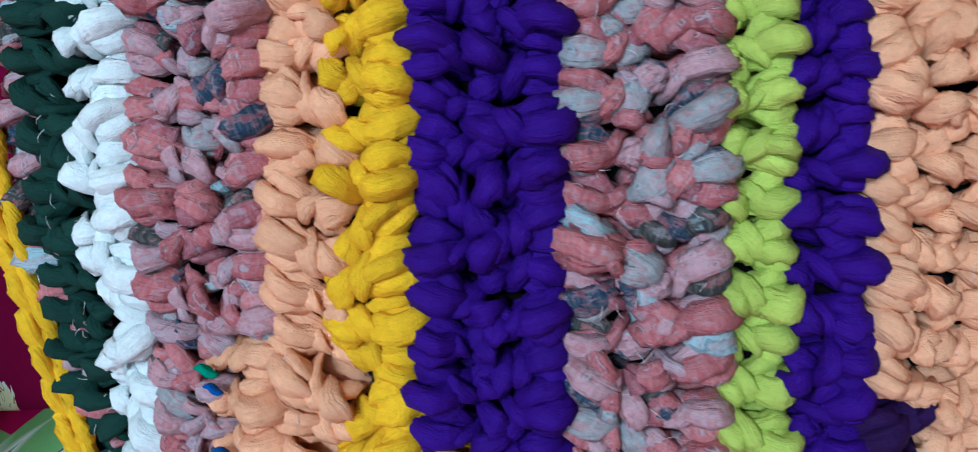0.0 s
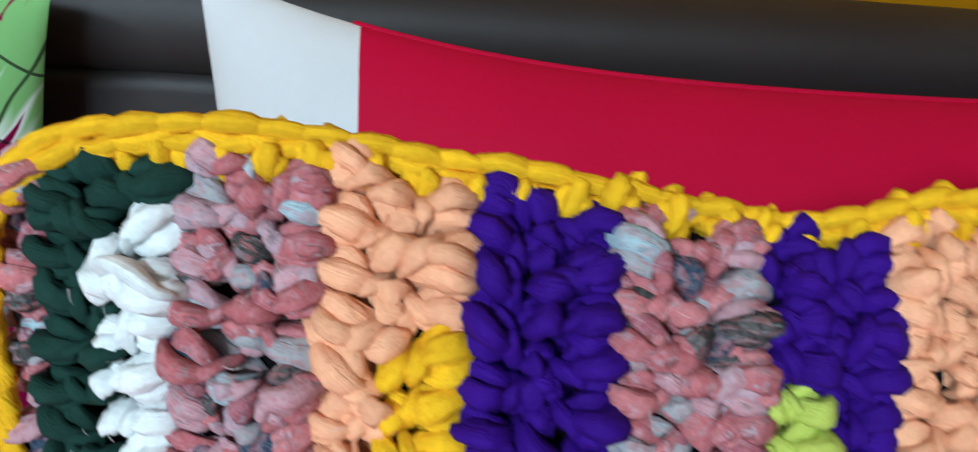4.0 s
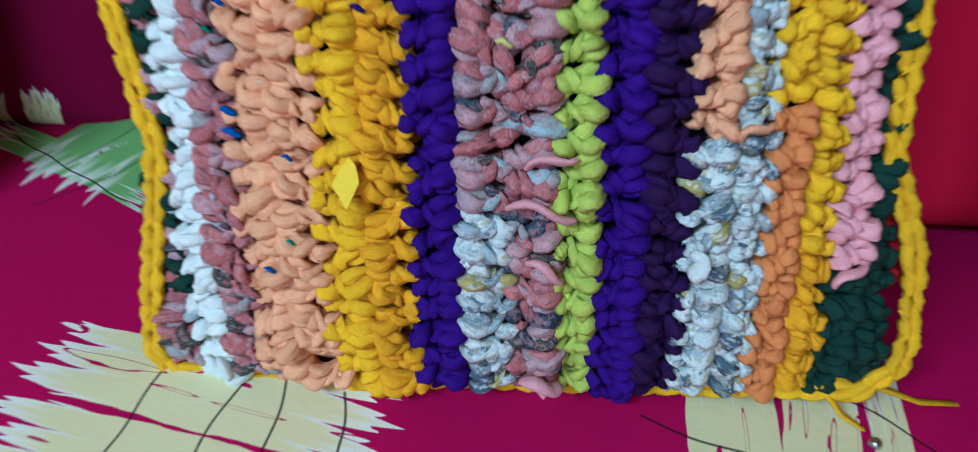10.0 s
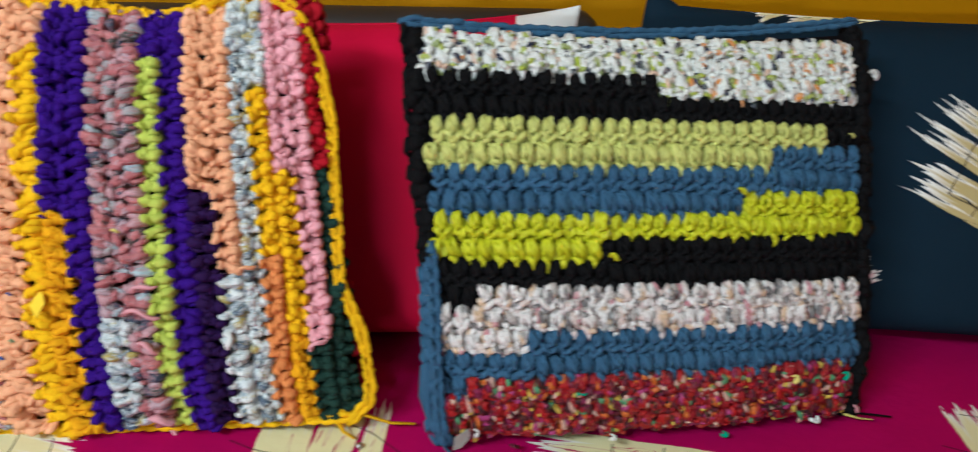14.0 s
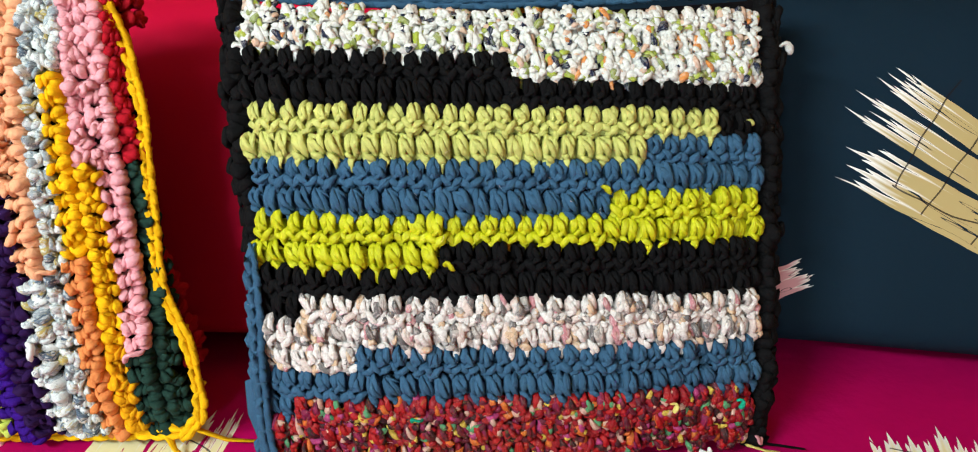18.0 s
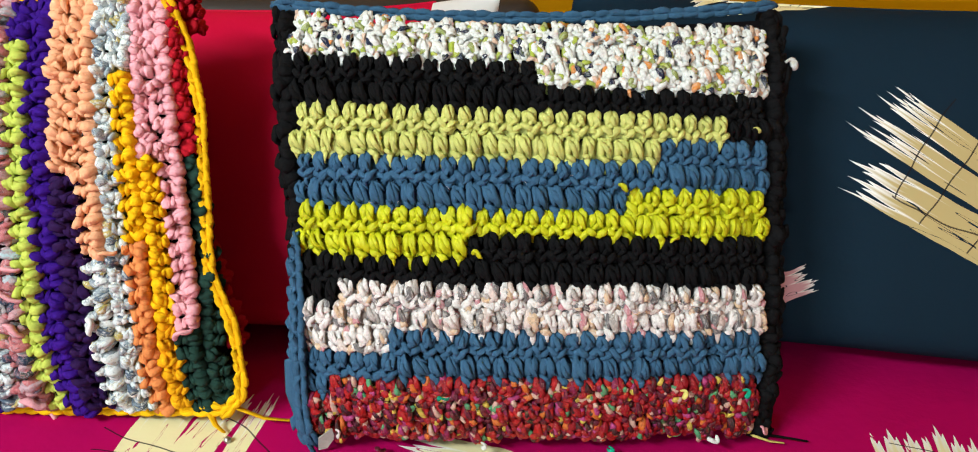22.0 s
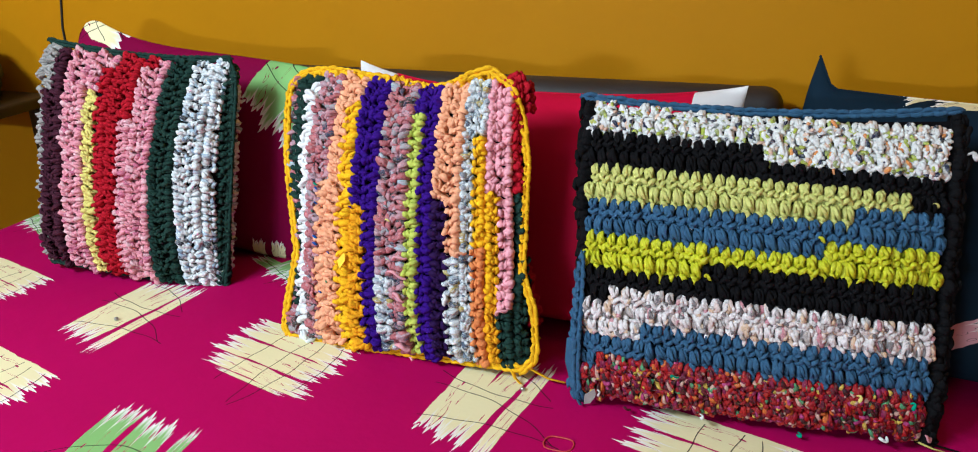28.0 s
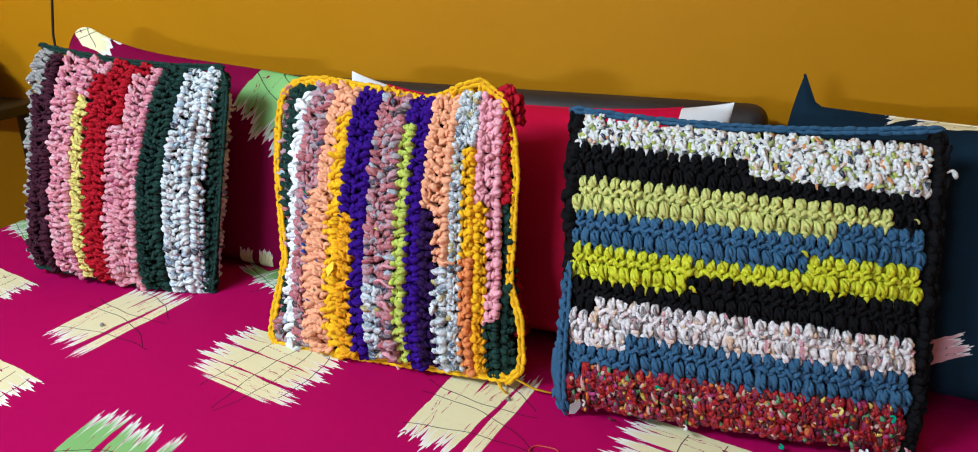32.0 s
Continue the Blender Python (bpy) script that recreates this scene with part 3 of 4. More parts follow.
class Cushion:
    def __init__(self, name, label, place, size, form=None, sag=0.012, ear=0.0, group="crocheted cushions"):
        self.x, self.y, lean, roll, yaw = place
        self.wb, self.wt, self.h, self.t = size
        self.form, self.sag, self.ear = form or ([0] * 9, [0] * 9), sag, ear
        self.wave = (0.0, 0.0, 0.0)
        self.root = tagged(new(name), label, "cushion", group)
        self.root.matrix_basis = pose(self.x, self.y, 0.505, -lean, roll, yaw)
        self.meshes, self.last, self.relief, self.slant = {}, {}, 1.0, 0.2
        self.rows = {}
        self.rs = np.random.RandomState(11)

    def prof(self, u, v):
        a, w = min(1, abs(u)), min(1, abs(2 * max(v, 0) ** 0.85 - 1))
        return (1 - a ** 2.6) ** 0.6 * (1 - w ** 2.6) ** 0.6

    def side(self, u, v):
        """The true half width at a height, left or right."""
        base = (self.wb + (self.wt - self.wb) * v) / 2
        form = self.form[0 if u < 0 else 1]
        return base + float(np.interp(v, FORM_V, form))

    def at(self, u, v):
        """A point of the front; from 2 on it lies on the back."""
        base = (self.wb + (self.wt - self.wb) * v) / 2
        half = self.side(u, v)
        e = u * base / half
        lim = 0.985
        if abs(u) <= 1.5:
            e = max(-lim, min(lim, e))
            y = -self.t * self.prof(e, v)
        else:
            e = math.copysign(3 - abs(u), u)
            y = 0.45 * self.t * self.prof(e, v)
        z = self.h * v - self.sag * (1 - e * e) * max(v, 0) ** 12 + self.ear * abs(e) ** 3 * max(v, 0) ** 12
        z += (self.wave[0] * math.exp(-((e + 0.66) / 0.40) ** 2) - self.wave[2] * max(0, (-e - 0.70) / 0.30) ** 2 - self.wave[1] * math.exp(-((e - 0.28) / 0.3) ** 2)) * max(v, 0) ** 7
        return Vector((half * e, y, z))

    def frame_at(self, u, v):
        e = 0.01
        if abs(u) <= 1.5:
            lim = 0.965 * self.side(u, v) / ((self.wb + (self.wt - self.wb) * v) / 2)
            u = max(-lim, min(lim, u))
        pu = self.at(u + e, v) - self.at(u - e, v)
        pv = self.at(u, v + e) - self.at(u, v - e)
        pu.normalize(), pv.normalize()
        nrm = pu.cross(pv).normalized()
        return pu, pv, nrm

    def put(self, stripe, yarn_name, u, v, across, sx, sy, flip, single, shape="fan", run=0):
        """Place a stitch of a yarn. across: the direction of the row's height, 'u' or 'v'."""
        pu, pv, nrm = self.frame_at(u, v)
        ax = pu if across == "u" else pv
        ax = -ax if flip else ax
        ay = nrm.cross(ax).normalized()
        ax = ay.cross(nrm).normalized()
        tilt = self.rs.randn() * 0.08
        if shape in ("fan", "flaky_fan", "coarse"):
            tilt = 3.2 * tilt + (-self.slant if flip else self.slant)
        ax, ay = ax * math.cos(tilt) + ay * math.sin(tilt), ay * math.cos(tilt) - ax * math.sin(tilt)
        k = self.rs.randint(12)
        z = self.relief * (0.85 + 0.4 * self.rs.rand())
        sx, sy = sx * (0.92 + 0.16 * self.rs.rand()), sy * (0.88 + 0.2 * self.rs.rand())
        o = self.at(u, v) - nrm * (0.003 + 0.002 * self.rs.randn())
        m = Matrix(((ax.x * sx, ay.x * sy, nrm.x * z, o.x), (ax.y * sx, ay.y * sy, nrm.y * z, o.y), (ax.z * sx, ay.z * sy, nrm.z * z, o.z), (0, 0, 0, 1)))
        self.rows.setdefault((stripe, yarn_name, run), []).append((m, k, single, shape))

    def run_of(self, yarn_name, line):
        """Neighbouring lines of one yarn make one stripe; a gap starts another."""
        last, number = self.last.get(yarn_name, (line, 0))
        number += line - last > 1
        self.last[yarn_name] = (line, number)
        return number

    def finish(self):
        """Each stripe is one mesh; the stitches that pass close to the eye are pieces of their own on it."""
        for (stripe, yarn_name, run), entries in self.rows.items():
            joined = [e for e in entries if not e[2]] or entries[:2]
            pieces = []
            for m, k, single, shape in joined:
                src, mm = SETS[shape][k], np.array(m)
                pieces.append((src[0] @ mm[:3, :3].T + mm[:3, 3], src[1], src[2]))
            v, f, u = gather(pieces)
            band = child(stripe, mesh_of(stripe, v, f, YARN[yarn_name], u), self.root, LABELS.get(yarn_name, ""))
            tagged(band, kind="stuff")
            for m, k, single, shape in entries:
                if single and (m, k, single, shape) not in joined:
                    key = (yarn_name, k, shape)
                    if key not in self.meshes:
                        self.meshes[key] = mesh_of("stitch", *SETS[shape][k][:2], YARN[yarn_name], SETS[shape][k][2])
                    child("stitch", self.meshes[key], band, "", m)

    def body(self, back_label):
        """The stuffed inside and the plain back, near black as shade between the stitches."""
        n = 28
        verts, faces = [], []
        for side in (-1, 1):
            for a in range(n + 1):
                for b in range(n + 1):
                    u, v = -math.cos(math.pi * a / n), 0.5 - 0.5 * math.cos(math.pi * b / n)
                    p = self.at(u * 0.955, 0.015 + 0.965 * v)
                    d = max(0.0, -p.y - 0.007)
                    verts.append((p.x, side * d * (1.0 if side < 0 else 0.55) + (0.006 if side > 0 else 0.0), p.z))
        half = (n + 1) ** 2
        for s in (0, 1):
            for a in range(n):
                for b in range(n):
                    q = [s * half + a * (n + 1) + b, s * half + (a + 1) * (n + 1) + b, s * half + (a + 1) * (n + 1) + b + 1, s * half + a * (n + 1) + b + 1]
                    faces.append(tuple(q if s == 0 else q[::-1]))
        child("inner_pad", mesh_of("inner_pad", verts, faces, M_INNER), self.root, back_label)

    def chain(self, name, yarn_name, path, pitch=0.0125, r=0.0042, label="", lift=0.0):
        """A plaited edging: two slanting lobes at every step along a path of points."""
        pts = [Vector(p) for p in path]
        run = [0.0]
        for a, b in zip(pts, pts[1:]):
            run.append(run[-1] + (b - a).length)

        def at(s):
            for i in range(len(pts) - 1):
                if s <= run[i + 1] or i == len(pts) - 2:
                    k = (s - run[i]) / max(1e-6, run[i + 1] - run[i])
                    return pts[i].lerp(pts[i + 1], min(1.3, max(-0.3, k))), (pts[i + 1] - pts[i]).normalized()
        pieces, s, i = [], 0.0, 0
        up = Vector((0, -1, 0))
        while s < run[-1]:
            o, d = at(s)
            side = d.cross(up).normalized()
            for sg in (-1, 1):
                jj = [self.rs.randn(3) * 0.0007 for _ in range(3)]
                a = np.array(o - d * pitch * 1.05 - side * sg * r * 0.5 - up * r * 0.4) + jj[0]
                b = np.array(o + d * pitch * 0.1 + side * sg * r * 1.9 + up * r * 1.9) + jj[1]
                c = np.array(o + d * pitch * 1.05 - side * sg * r * 0.3 - up * r * 0.2) + jj[2]
                rad = np.array((0.40, 0.66, 0.80, 0.84, 0.80, 0.64, 0.36)) * r * (0.9 + 0.2 * self.rs.rand())
                pieces.append(crease(tube(curve3(a, b, c, 7), rad, 9, 0.85, 0.16, 3, i), i % 50, 0.0006))
                i += 1
            s += pitch
        v, f, u = gather(pieces)
        return child(name, mesh_of(name, v, f, YARN[yarn_name], u), self.root, label)

    def edge(self, sides, n=24, off=0.004, out=1.0):
        """Points along the seam: 'l', 'r', 't', 'b' in walking order."""
        pts = []
        for s in sides:
            for i in range(n + 1):
                k = i / n
                u, v = {"t": (-1 + 2 * k, 1.0), "T": (1 - 2 * k, 1.0), "r": (1.0, 1 - k), "R": (1.0, k), "b": (-1 + 2 * k, 0.0), "B": (1 - 2 * k, 0.0), "l": (-1.0, k), "L": (-1.0, 1 - k)}[s]
                p = self.at(u * out * self.side(u, v) / ((self.wb + (self.wt - self.wb) * v) / 2), v)
                p += Vector((0.007 * u * (s in "rRlL"), -off, 0.004 * (s in "tT")))
                pts.append(p)
        return pts


# the cushion with upright stripes, edged in yellow
U_TOP = [-1.09, -0.975, -0.86, -0.735, -0.62, -0.505, -0.39, -0.27, -0.155, -0.04, 0.085, 0.2, 0.31, 0.42, 0.535, 0.62, 0.705, 0.79, 0.87, 0.94]
U_BOT = [-0.97, -0.865, -0.755, -0.663, -0.567, -0.468, -0.364, -0.258, -0.145, -0.032, 0.082, 0.18, 0.278, 0.368, 0.463, 0.565, 0.64, 0.73, 0.82, 0.915]
# for every column, from the bottom up: the height to which a yarn goes, and the yarn
MID_COLS = [
    [(1, "rose")], [(0.12, "rose"), (1, "green")], [(0.945, "white"), (1, "green")], [(1, "rose")], [(0.62, "peach"), (1, "rose")],
    [(1, "peach")], [(0.88, "yellow"), (1, "peach")], [(0.53, "gold"), (1, "purple")], [(1, "purple")], [(0.29, "grey_print"), (1, "rose")],
    [(1, "rose")], [(0.876, "lime"), (1, "purple")], [(1, "purple")], [(0.54, "plum"), (1, "peach")], [(0.36, "grey_print"), (1, "peach")],
    [(1, "grey_print")], [(0.42, "orange"), (0.76, "yellow"), (1, "grey_print")], [(0.21, "gold"), (0.60, "yellow"), (1, "pink")], [(0.19, "green"), (0.93, "pink"), (1, "red")], [(0.58, "green"), (1, "red")],
]
mid = Cushion("crocheted_cushion", "square crocheted cushion of upright purple, yellow, peach and rose stripes", (0.1792, 0.2354, 16.9, -3.0, -1.8), (0.5007, 0.4183, 0.487, 0.064),
              ([-0.022, -0.016, -0.025, -0.032, -0.006, 0.010, 0.018, 0.018, 0.004], [-0.022, 0.002, 0.002, -0.016, -0.006, 0.000, 0.006, 0.004, -0.020]), 0.022, -0.006)
mid.relief = 1.15
mid.wave = (0.009, 0.014, 0.010)
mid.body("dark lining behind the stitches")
for c, cuts in enumerate(MID_COLS):
    n = 29
    for i in range(n):
        v = 0.995 * (i + 0.5 + 0.5 * (c % 2)) / (n + 0.5)
        u = U_BOT[c] + (U_TOP[c] - U_BOT[c]) * v
        yn = next(y for top, y in cuts if v <= top)
        near = 5 <= c <= 13 and v > 0.0
        wide = (0.022 if c == 18 or v < 0.36 else 0.016) if c >= 18 else (U_TOP[min(c + 1, 19)] - U_TOP[max(c - 1, 0)]) / (2 if 0 < c < 19 else 1) * 0.23
        first = next(k for k, (top, y) in enumerate(cuts) if v <= top)
        mid.put(yn + "_stripe", yn, u, v, "u", 1.06 * max(0.012, wide) / 0.026 * (0.86 if c == 11 else 1.0), 1.08, (c % 2 == 1) != (c == 11), near, "flaky_fan" if yn in FLAKY else "fan", run=mid.run_of(yn, c))
for i in range(28):
    if 3 < i < 11 or i > 23:
        mid.put("back_stripe", "red", 2.03, (i + 0.5) / 28, "u", 0.75, 1.05, True, False)
for i in range(21):
    mid.put("edging_loop", "yellow", -0.94 + 1.72 * (i + 0.5) / 21, 0.985, "v", 0.62, 0.75, True, False)
mid.finish()
rim = mid.edge("ltrB", off=0.011)
for p in rim:
    v = p.z / mid.h
    half = mid.side(1, min(1, v))
    if p.x < 0 and 0.04 < v < 0.96:
        p.x -= 0.004
    if p.x > 0.5 * half and v > 0.70:
        p.x -= 0.034 * ((v - 0.70) / 0.30) ** 1.3 * min(1, max(0, (p.x / half - 0.5) / 0.45))
        p.y = min(p.y, mid.at(min(0.98, p.x / ((mid.wb + (mid.wt - mid.wb) * v) / 2)), min(0.97, v)).y - 0.005)
mid.chain("edging", "yellow", rim, 0.0155, 0.0052, "yellow plaited crochet edging")

# the cushion with level stripes
RIGHT_ROWS = [
    (0.03, [(1, "wine")]), (0.085, [(1, "wine")]), (0.137, [(-0.85, "blue"), (1, "wine")]), (0.192, [(1, "blue")]), (0.25, [(-0.57, "pale"), (1, "blue")]),
    (0.305, [(1, "pale")]), (0.357, [(-0.8, "black"), (1, "pale")]), (0.41, [(1, "black")]), (0.467, [(-0.24, "acid"), (1, "black")]), (0.522, [(1, "acid")]),
    (0.577, [(0.34, "blue"), (1, "acid")]), (0.633, [(1, "blue")]), (0.69, [(0.5, "olive"), (1, "blue")]), (0.745, [(0.8, "olive"), (1, "black")]), (0.80, [(1, "black")]),
    (0.857, [(0.0, "black"), (1, "confetti")]), (0.912, [(1, "confetti")]), (0.965, [(1, "confetti")]),
]
right = Cushion("crocheted_cushion", "square crocheted cushion of level black, olive, blue, lime and wine stripes", (0.7523, 0.2085, 21.3, 0.2, 4.8), (0.547, 0.560, 0.4675, 0.0676), ([-0.03, -0.02, -0.018, -0.019, -0.017, -0.012, -0.005, -0.003, -0.015], [-0.02, -0.004, 0, 0, 0, 0, 0, -0.004, -0.02]), 0.014)
right.relief = 0.9
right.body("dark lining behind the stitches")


def right_yarn(r, u):
    return next(y for lim, y in RIGHT_ROWS[r][1] if u <= lim)


for r, (base, cuts) in enumerate(RIGHT_ROWS):
    n = 30
    slope = 0.02 + 0.03 * r / 17
    for i in range(n):
        u = -0.96 + 1.92 * (i + 0.28 + 0.44 * (r % 2)) / n
        v = base - slope * (u + 1) / 2 * min(1, 4 * base) + 0.012
        yn = right_yarn(r, u)
        above = next((q for q in range(r, 18) if right_yarn(q, u) != yn), 18)
        shape = "top" if (above - r) % 2 else "low"
        right.put(yn + "_stripe", yn, u * 0.938 - 0.011 + 0.020 * (1 - v) * (1 - u) / 2, min(0.985, v), "v", 0.98, 0.98, False, yn in ("olive", "acid", "pale", "blue"), ("scrappy_" if yn in ("wine", "confetti") else "flaky_" if yn in FLAKY else "") + shape, right.run_of(yn, r))
for sgn in (-1, 1):
    for i in range(30):
        v = (i + 0.5) / 30
        yn = "blue" if sgn < 0 and v < 0.44 else "black"
        right.put(yn + "_side", yn, sgn * (0.94 if yn == "black" else 0.925), v, "u", 0.8 if yn == "black" else 0.75, 1.6, sgn > 0, False)
right.finish()
right.chain("edging", "blue", right.edge("t"), 0.016, 0.0048, "denim blue chain edging")
right.chain("side_edging", "blue", right.edge("L", out=0.945, off=0.008)[13:], 0.016, 0.0052)

# the far cushion with upright stripes, edged in bottle green
# columns: place at the foot, half way and near the top, then the yarns from the bottom up
LEFT_COLS = [
    (-0.96, -0.96, -0.96, [(1, "grey")]), (-0.87, -0.81, -0.84, [(0.80, "mulberry"), (1, "grey")]), (-0.68, -0.66, -0.71, [(1, "mulberry")]),
    (-0.50, -0.52, -0.56, [(1, "candy")]), (-0.37, -0.39, -0.43, [(1, "candy")]), (-0.235, -0.265, -0.30, [(0.82, "lemon"), (1, "candy")]),
    (-0.12, -0.145, -0.17, [(0.93, "red"), (1, "candy")]), (-0.02, -0.03, -0.04, [(1, "red")]), (0.085, 0.09, 0.09, [(0.72, "candy"), (1, "red")]),
    (0.19, 0.20, 0.22, [(0.94, "candy"), (1, "red")]), (0.30, 0.305, 0.35, [(1, "candy")]), (0.43, 0.405, 0.47, [(1, "green")]), (0.57, 0.51, 0.58, [(1, "green")]),
    (0.70, 0.62, 0.685, [(1, "ice")]), (0.80, 0.735, 0.78, [(1, "ice")]), (0.90, 0.85, 0.875, [(1, "ice")]), (0.975, 0.965, 0.96, [(1, "green")]),
]
left = Cushion("crocheted_cushion", "square crocheted cushion of upright grey, mulberry, pink, red and green stripes", (-0.5241, 0.3557, 11.8, 4.2, 5.6), (0.4486, 0.4539, 0.4723, 0.0745), ([-0.02, -0.004, 0, 0, 0, 0, 0, -0.004, -0.02], [-0.02, -0.004, 0, 0, 0, 0, 0, -0.004, -0.02]), 0.012)
left.relief = 1.05
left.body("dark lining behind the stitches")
for c, (foot, half, head, cuts) in enumerate(LEFT_COLS):
    n = 33
    for i in range(n):
        v = (i + 0.5 + 0.5 * (c % 2)) / (n + 0.5)
        yn = next(y for top, y in cuts if v <= top)
        left.put(yn + "_stripe", yn, float(np.interp(v, (0, 0.5, 0.92), (foot, half, head))), v, "u", 0.98, 0.92, c % 2 == 1, False, "coarse", left.run_of(yn, c))
for i in range(33):
    left.put("back_stripe", "ice", 2.04, (i + 0.5) / 33, "u", 0.8, 0.96, True, False, "coarse")
left.finish()
left.chain("edging", "green", left.edge("trB"), 0.015, 0.005, "bottle green chain edging")

# ---- bed ----


def hump(x, y):
    return 0.5 + 0.0035 * noise.noise(Vector((x * 3.1, y * 3.1, 0.4))) + 0.0012 * noise.noise(Vector((x * 11, y * 11, 2.0)))


BED = (-1.06, 2.1, -1.0, 0.74)
# the print repeats: a lying block of strokes, a standing one, and green fingers
LYING = [(-0.017, 0.208, -14, 0.260, 0.075), (-0.026, 0.146, -13, 0.262, 0.062), (-0.031, 0.096, -14, 0.250, 0.044), (-0.028, 0.070, -14, 0.165, 0.010)]
LYING_PENS = [(-0.090, 0.058, 79, 0.184, -0.001), (-0.024, 0.005, 83, 0.227, 0.010), (-0.018, -0.002, 78, 0.229, -0.015), (0.059, 0.066, 85, 0.147, -0.009)]
STANDING = [(-0.449, 0.231, 85, 0.244, 0.070), (-0.397, 0.224, 79, 0.264, 0.058), (-0.354, 0.192, 83, 0.283, 0.030)]
STANDING_PENS = [(-0.494, 0.144, -4, 0.235, 0.015), (-0.505, 0.236, -24, 0.257, 0.026), (-0.507, 0.273, -13, 0.215, -0.012), (-0.452, 0.331, -32, 0.171, 0.016)]
FINGERS = [(-0.144, -0.177, 97, 0.264, 0.064), (-0.067, -0.192, 99, 0.274, 0.077), (-0.015, -0.179, 93, 0.202, 0.026)]
FINGER_PENS = [(-0.203, -0.196, 4, 0.227, 0.046), (-0.221, -0.202, -4, 0.181, 0.022)]
BEHIND = [(-0.219, 0.465, -28, 0.243, 0.045), (-0.150, 0.478, -24, 0.13, 0.085), (-0.165, 0.560, 62, 0.31, 0.125)]
BEHIND_PENS = [(-0.228, 0.400, 64, 0.222, -0.026), (-0.227, 0.459, 64, 0.204, -0.003), (-0.299, 0.511, -34, 0.179, -0.002)]


def moved(rows, dx, dy, *colour):
    return [(r[0] + dx, r[1] + dy, *r[2:], *colour) for r in rows]


# every block of the print is one slot of the sheet's material, all on the same ground colour
BLOCKS = []
for block, pens, places, colour in ((LYING, LYING_PENS, ((0, 0), (0.759, -0.057), (-0.79, 0.075), (-0.45, -0.235)), CREAM), (STANDING, STANDING_PENS, ((0, 0), (0.775, -0.070), (1.60, -0.105)), CREAM),
                                    (FINGERS, FINGER_PENS, ((0, 0),), LEAF), (BEHIND, BEHIND_PENS, ((0, 0), (-0.79, 0.075)), LEAF)):
    for dx, dy in places:
        rows = moved(block, dx, dy, colour)
        centre = (sum(r[0] for r in rows) / len(rows), sum(r[1] for r in rows) / len(rows))
        BLOCKS.append((centre, printed("magenta_printed_cotton", MAGENTA, rows, moved(pens, dx, dy))))
bed = tagged(new("bed"), "low bed covered by a magenta printed cotton sheet", "bed")
part("mattress", box_bm(BED[0], BED[1], BED[2], BED[3], 0.30, 0.492, 0.02), M_WHITE, bed, "white mattress under the sheet")
part("bed_base", box_bm(BED[0] + 0.03, BED[1] - 0.03, BED[2] + 0.03, BED[3], 0.08, 0.30, 0.01), M_DARKWOOD, bed, "dark wooden bed base")
for x in (BED[0] + 0.08, BED[1] - 0.08):
    for y in (BED[2] + 0.08, BED[3] - 0.08):
        part("leg", box_bm(x - 0.03, x + 0.03, y - 0.03, y + 0.03, 0, 0.085, 0.004), M_DARKWOOD, bed)
verts, faces = [], []
xs = list(np.linspace(BED[0], BED[1], 157))
ys = list(np.linspace(BED[2], BED[3], 88))
for x in xs:
    for y in ys:
        z = hump(x, y)
        verts.append((x, y, z))
nx, ny = len(xs), len(ys)
for i in range(nx - 1):
    for k in range(ny - 1):
        faces.append((i * ny + k, (i + 1) * ny + k, (i + 1) * ny + k + 1, i * ny + k + 1))
# the sheet hangs down at the left end and at the front
for edge_pts, dx, dy in (([i * ny for i in range(nx)], 0, -1), ([k for k in range(ny)], -1, 0), ([(nx - 1) * ny + k for k in range(ny)], 1, 0)):
    prev = edge_pts
    for step, (o, d) in enumerate(((0.012, 0.006), (0.018, 0.03), (0.02, 0.14), (0.025, 0.26))):
        row = []
        for q in edge_pts:
            x, y, z = verts[q]
            w = 0.006 * math.sin((x + y) * 23) * (step > 1)
            verts.append((x + dx * (o + w), y + dy * (o + w), z - d))
            row.append(len(verts) - 1)
        for a in range(len(row) - 1):
            q = (prev[a], row[a], row[a + 1], prev[a + 1])
            faces.append(q if dx >= 0 and dy == 0 else q[::-1])
        prev = row
sheet = new("bed_sheet", mesh_of("bed_sheet", verts, faces, BLOCKS[0][1]))
for centre, mat in BLOCKS[1:]:
    sheet.data.materials.append(mat)
for face in sheet.data.polygons:
    face.material_index = min(range(len(BLOCKS)), key=lambda k: (face.center.x - BLOCKS[k][0][0]) ** 2 + (face.center.y - BLOCKS[k][0][1]) ** 2)
tagged(sheet, "magenta cotton bed sheet printed with cream and green brush strokes", "bed sheet")

# ---- pillows at the back ----


def ear_rise(u, power):
    """How far a corner stands up: a soft sweep, or a sharp folded tip where the power is 0."""
    return abs(u) ** power if power else max(0.0, 1 - (1 - abs(u)) / 0.07)


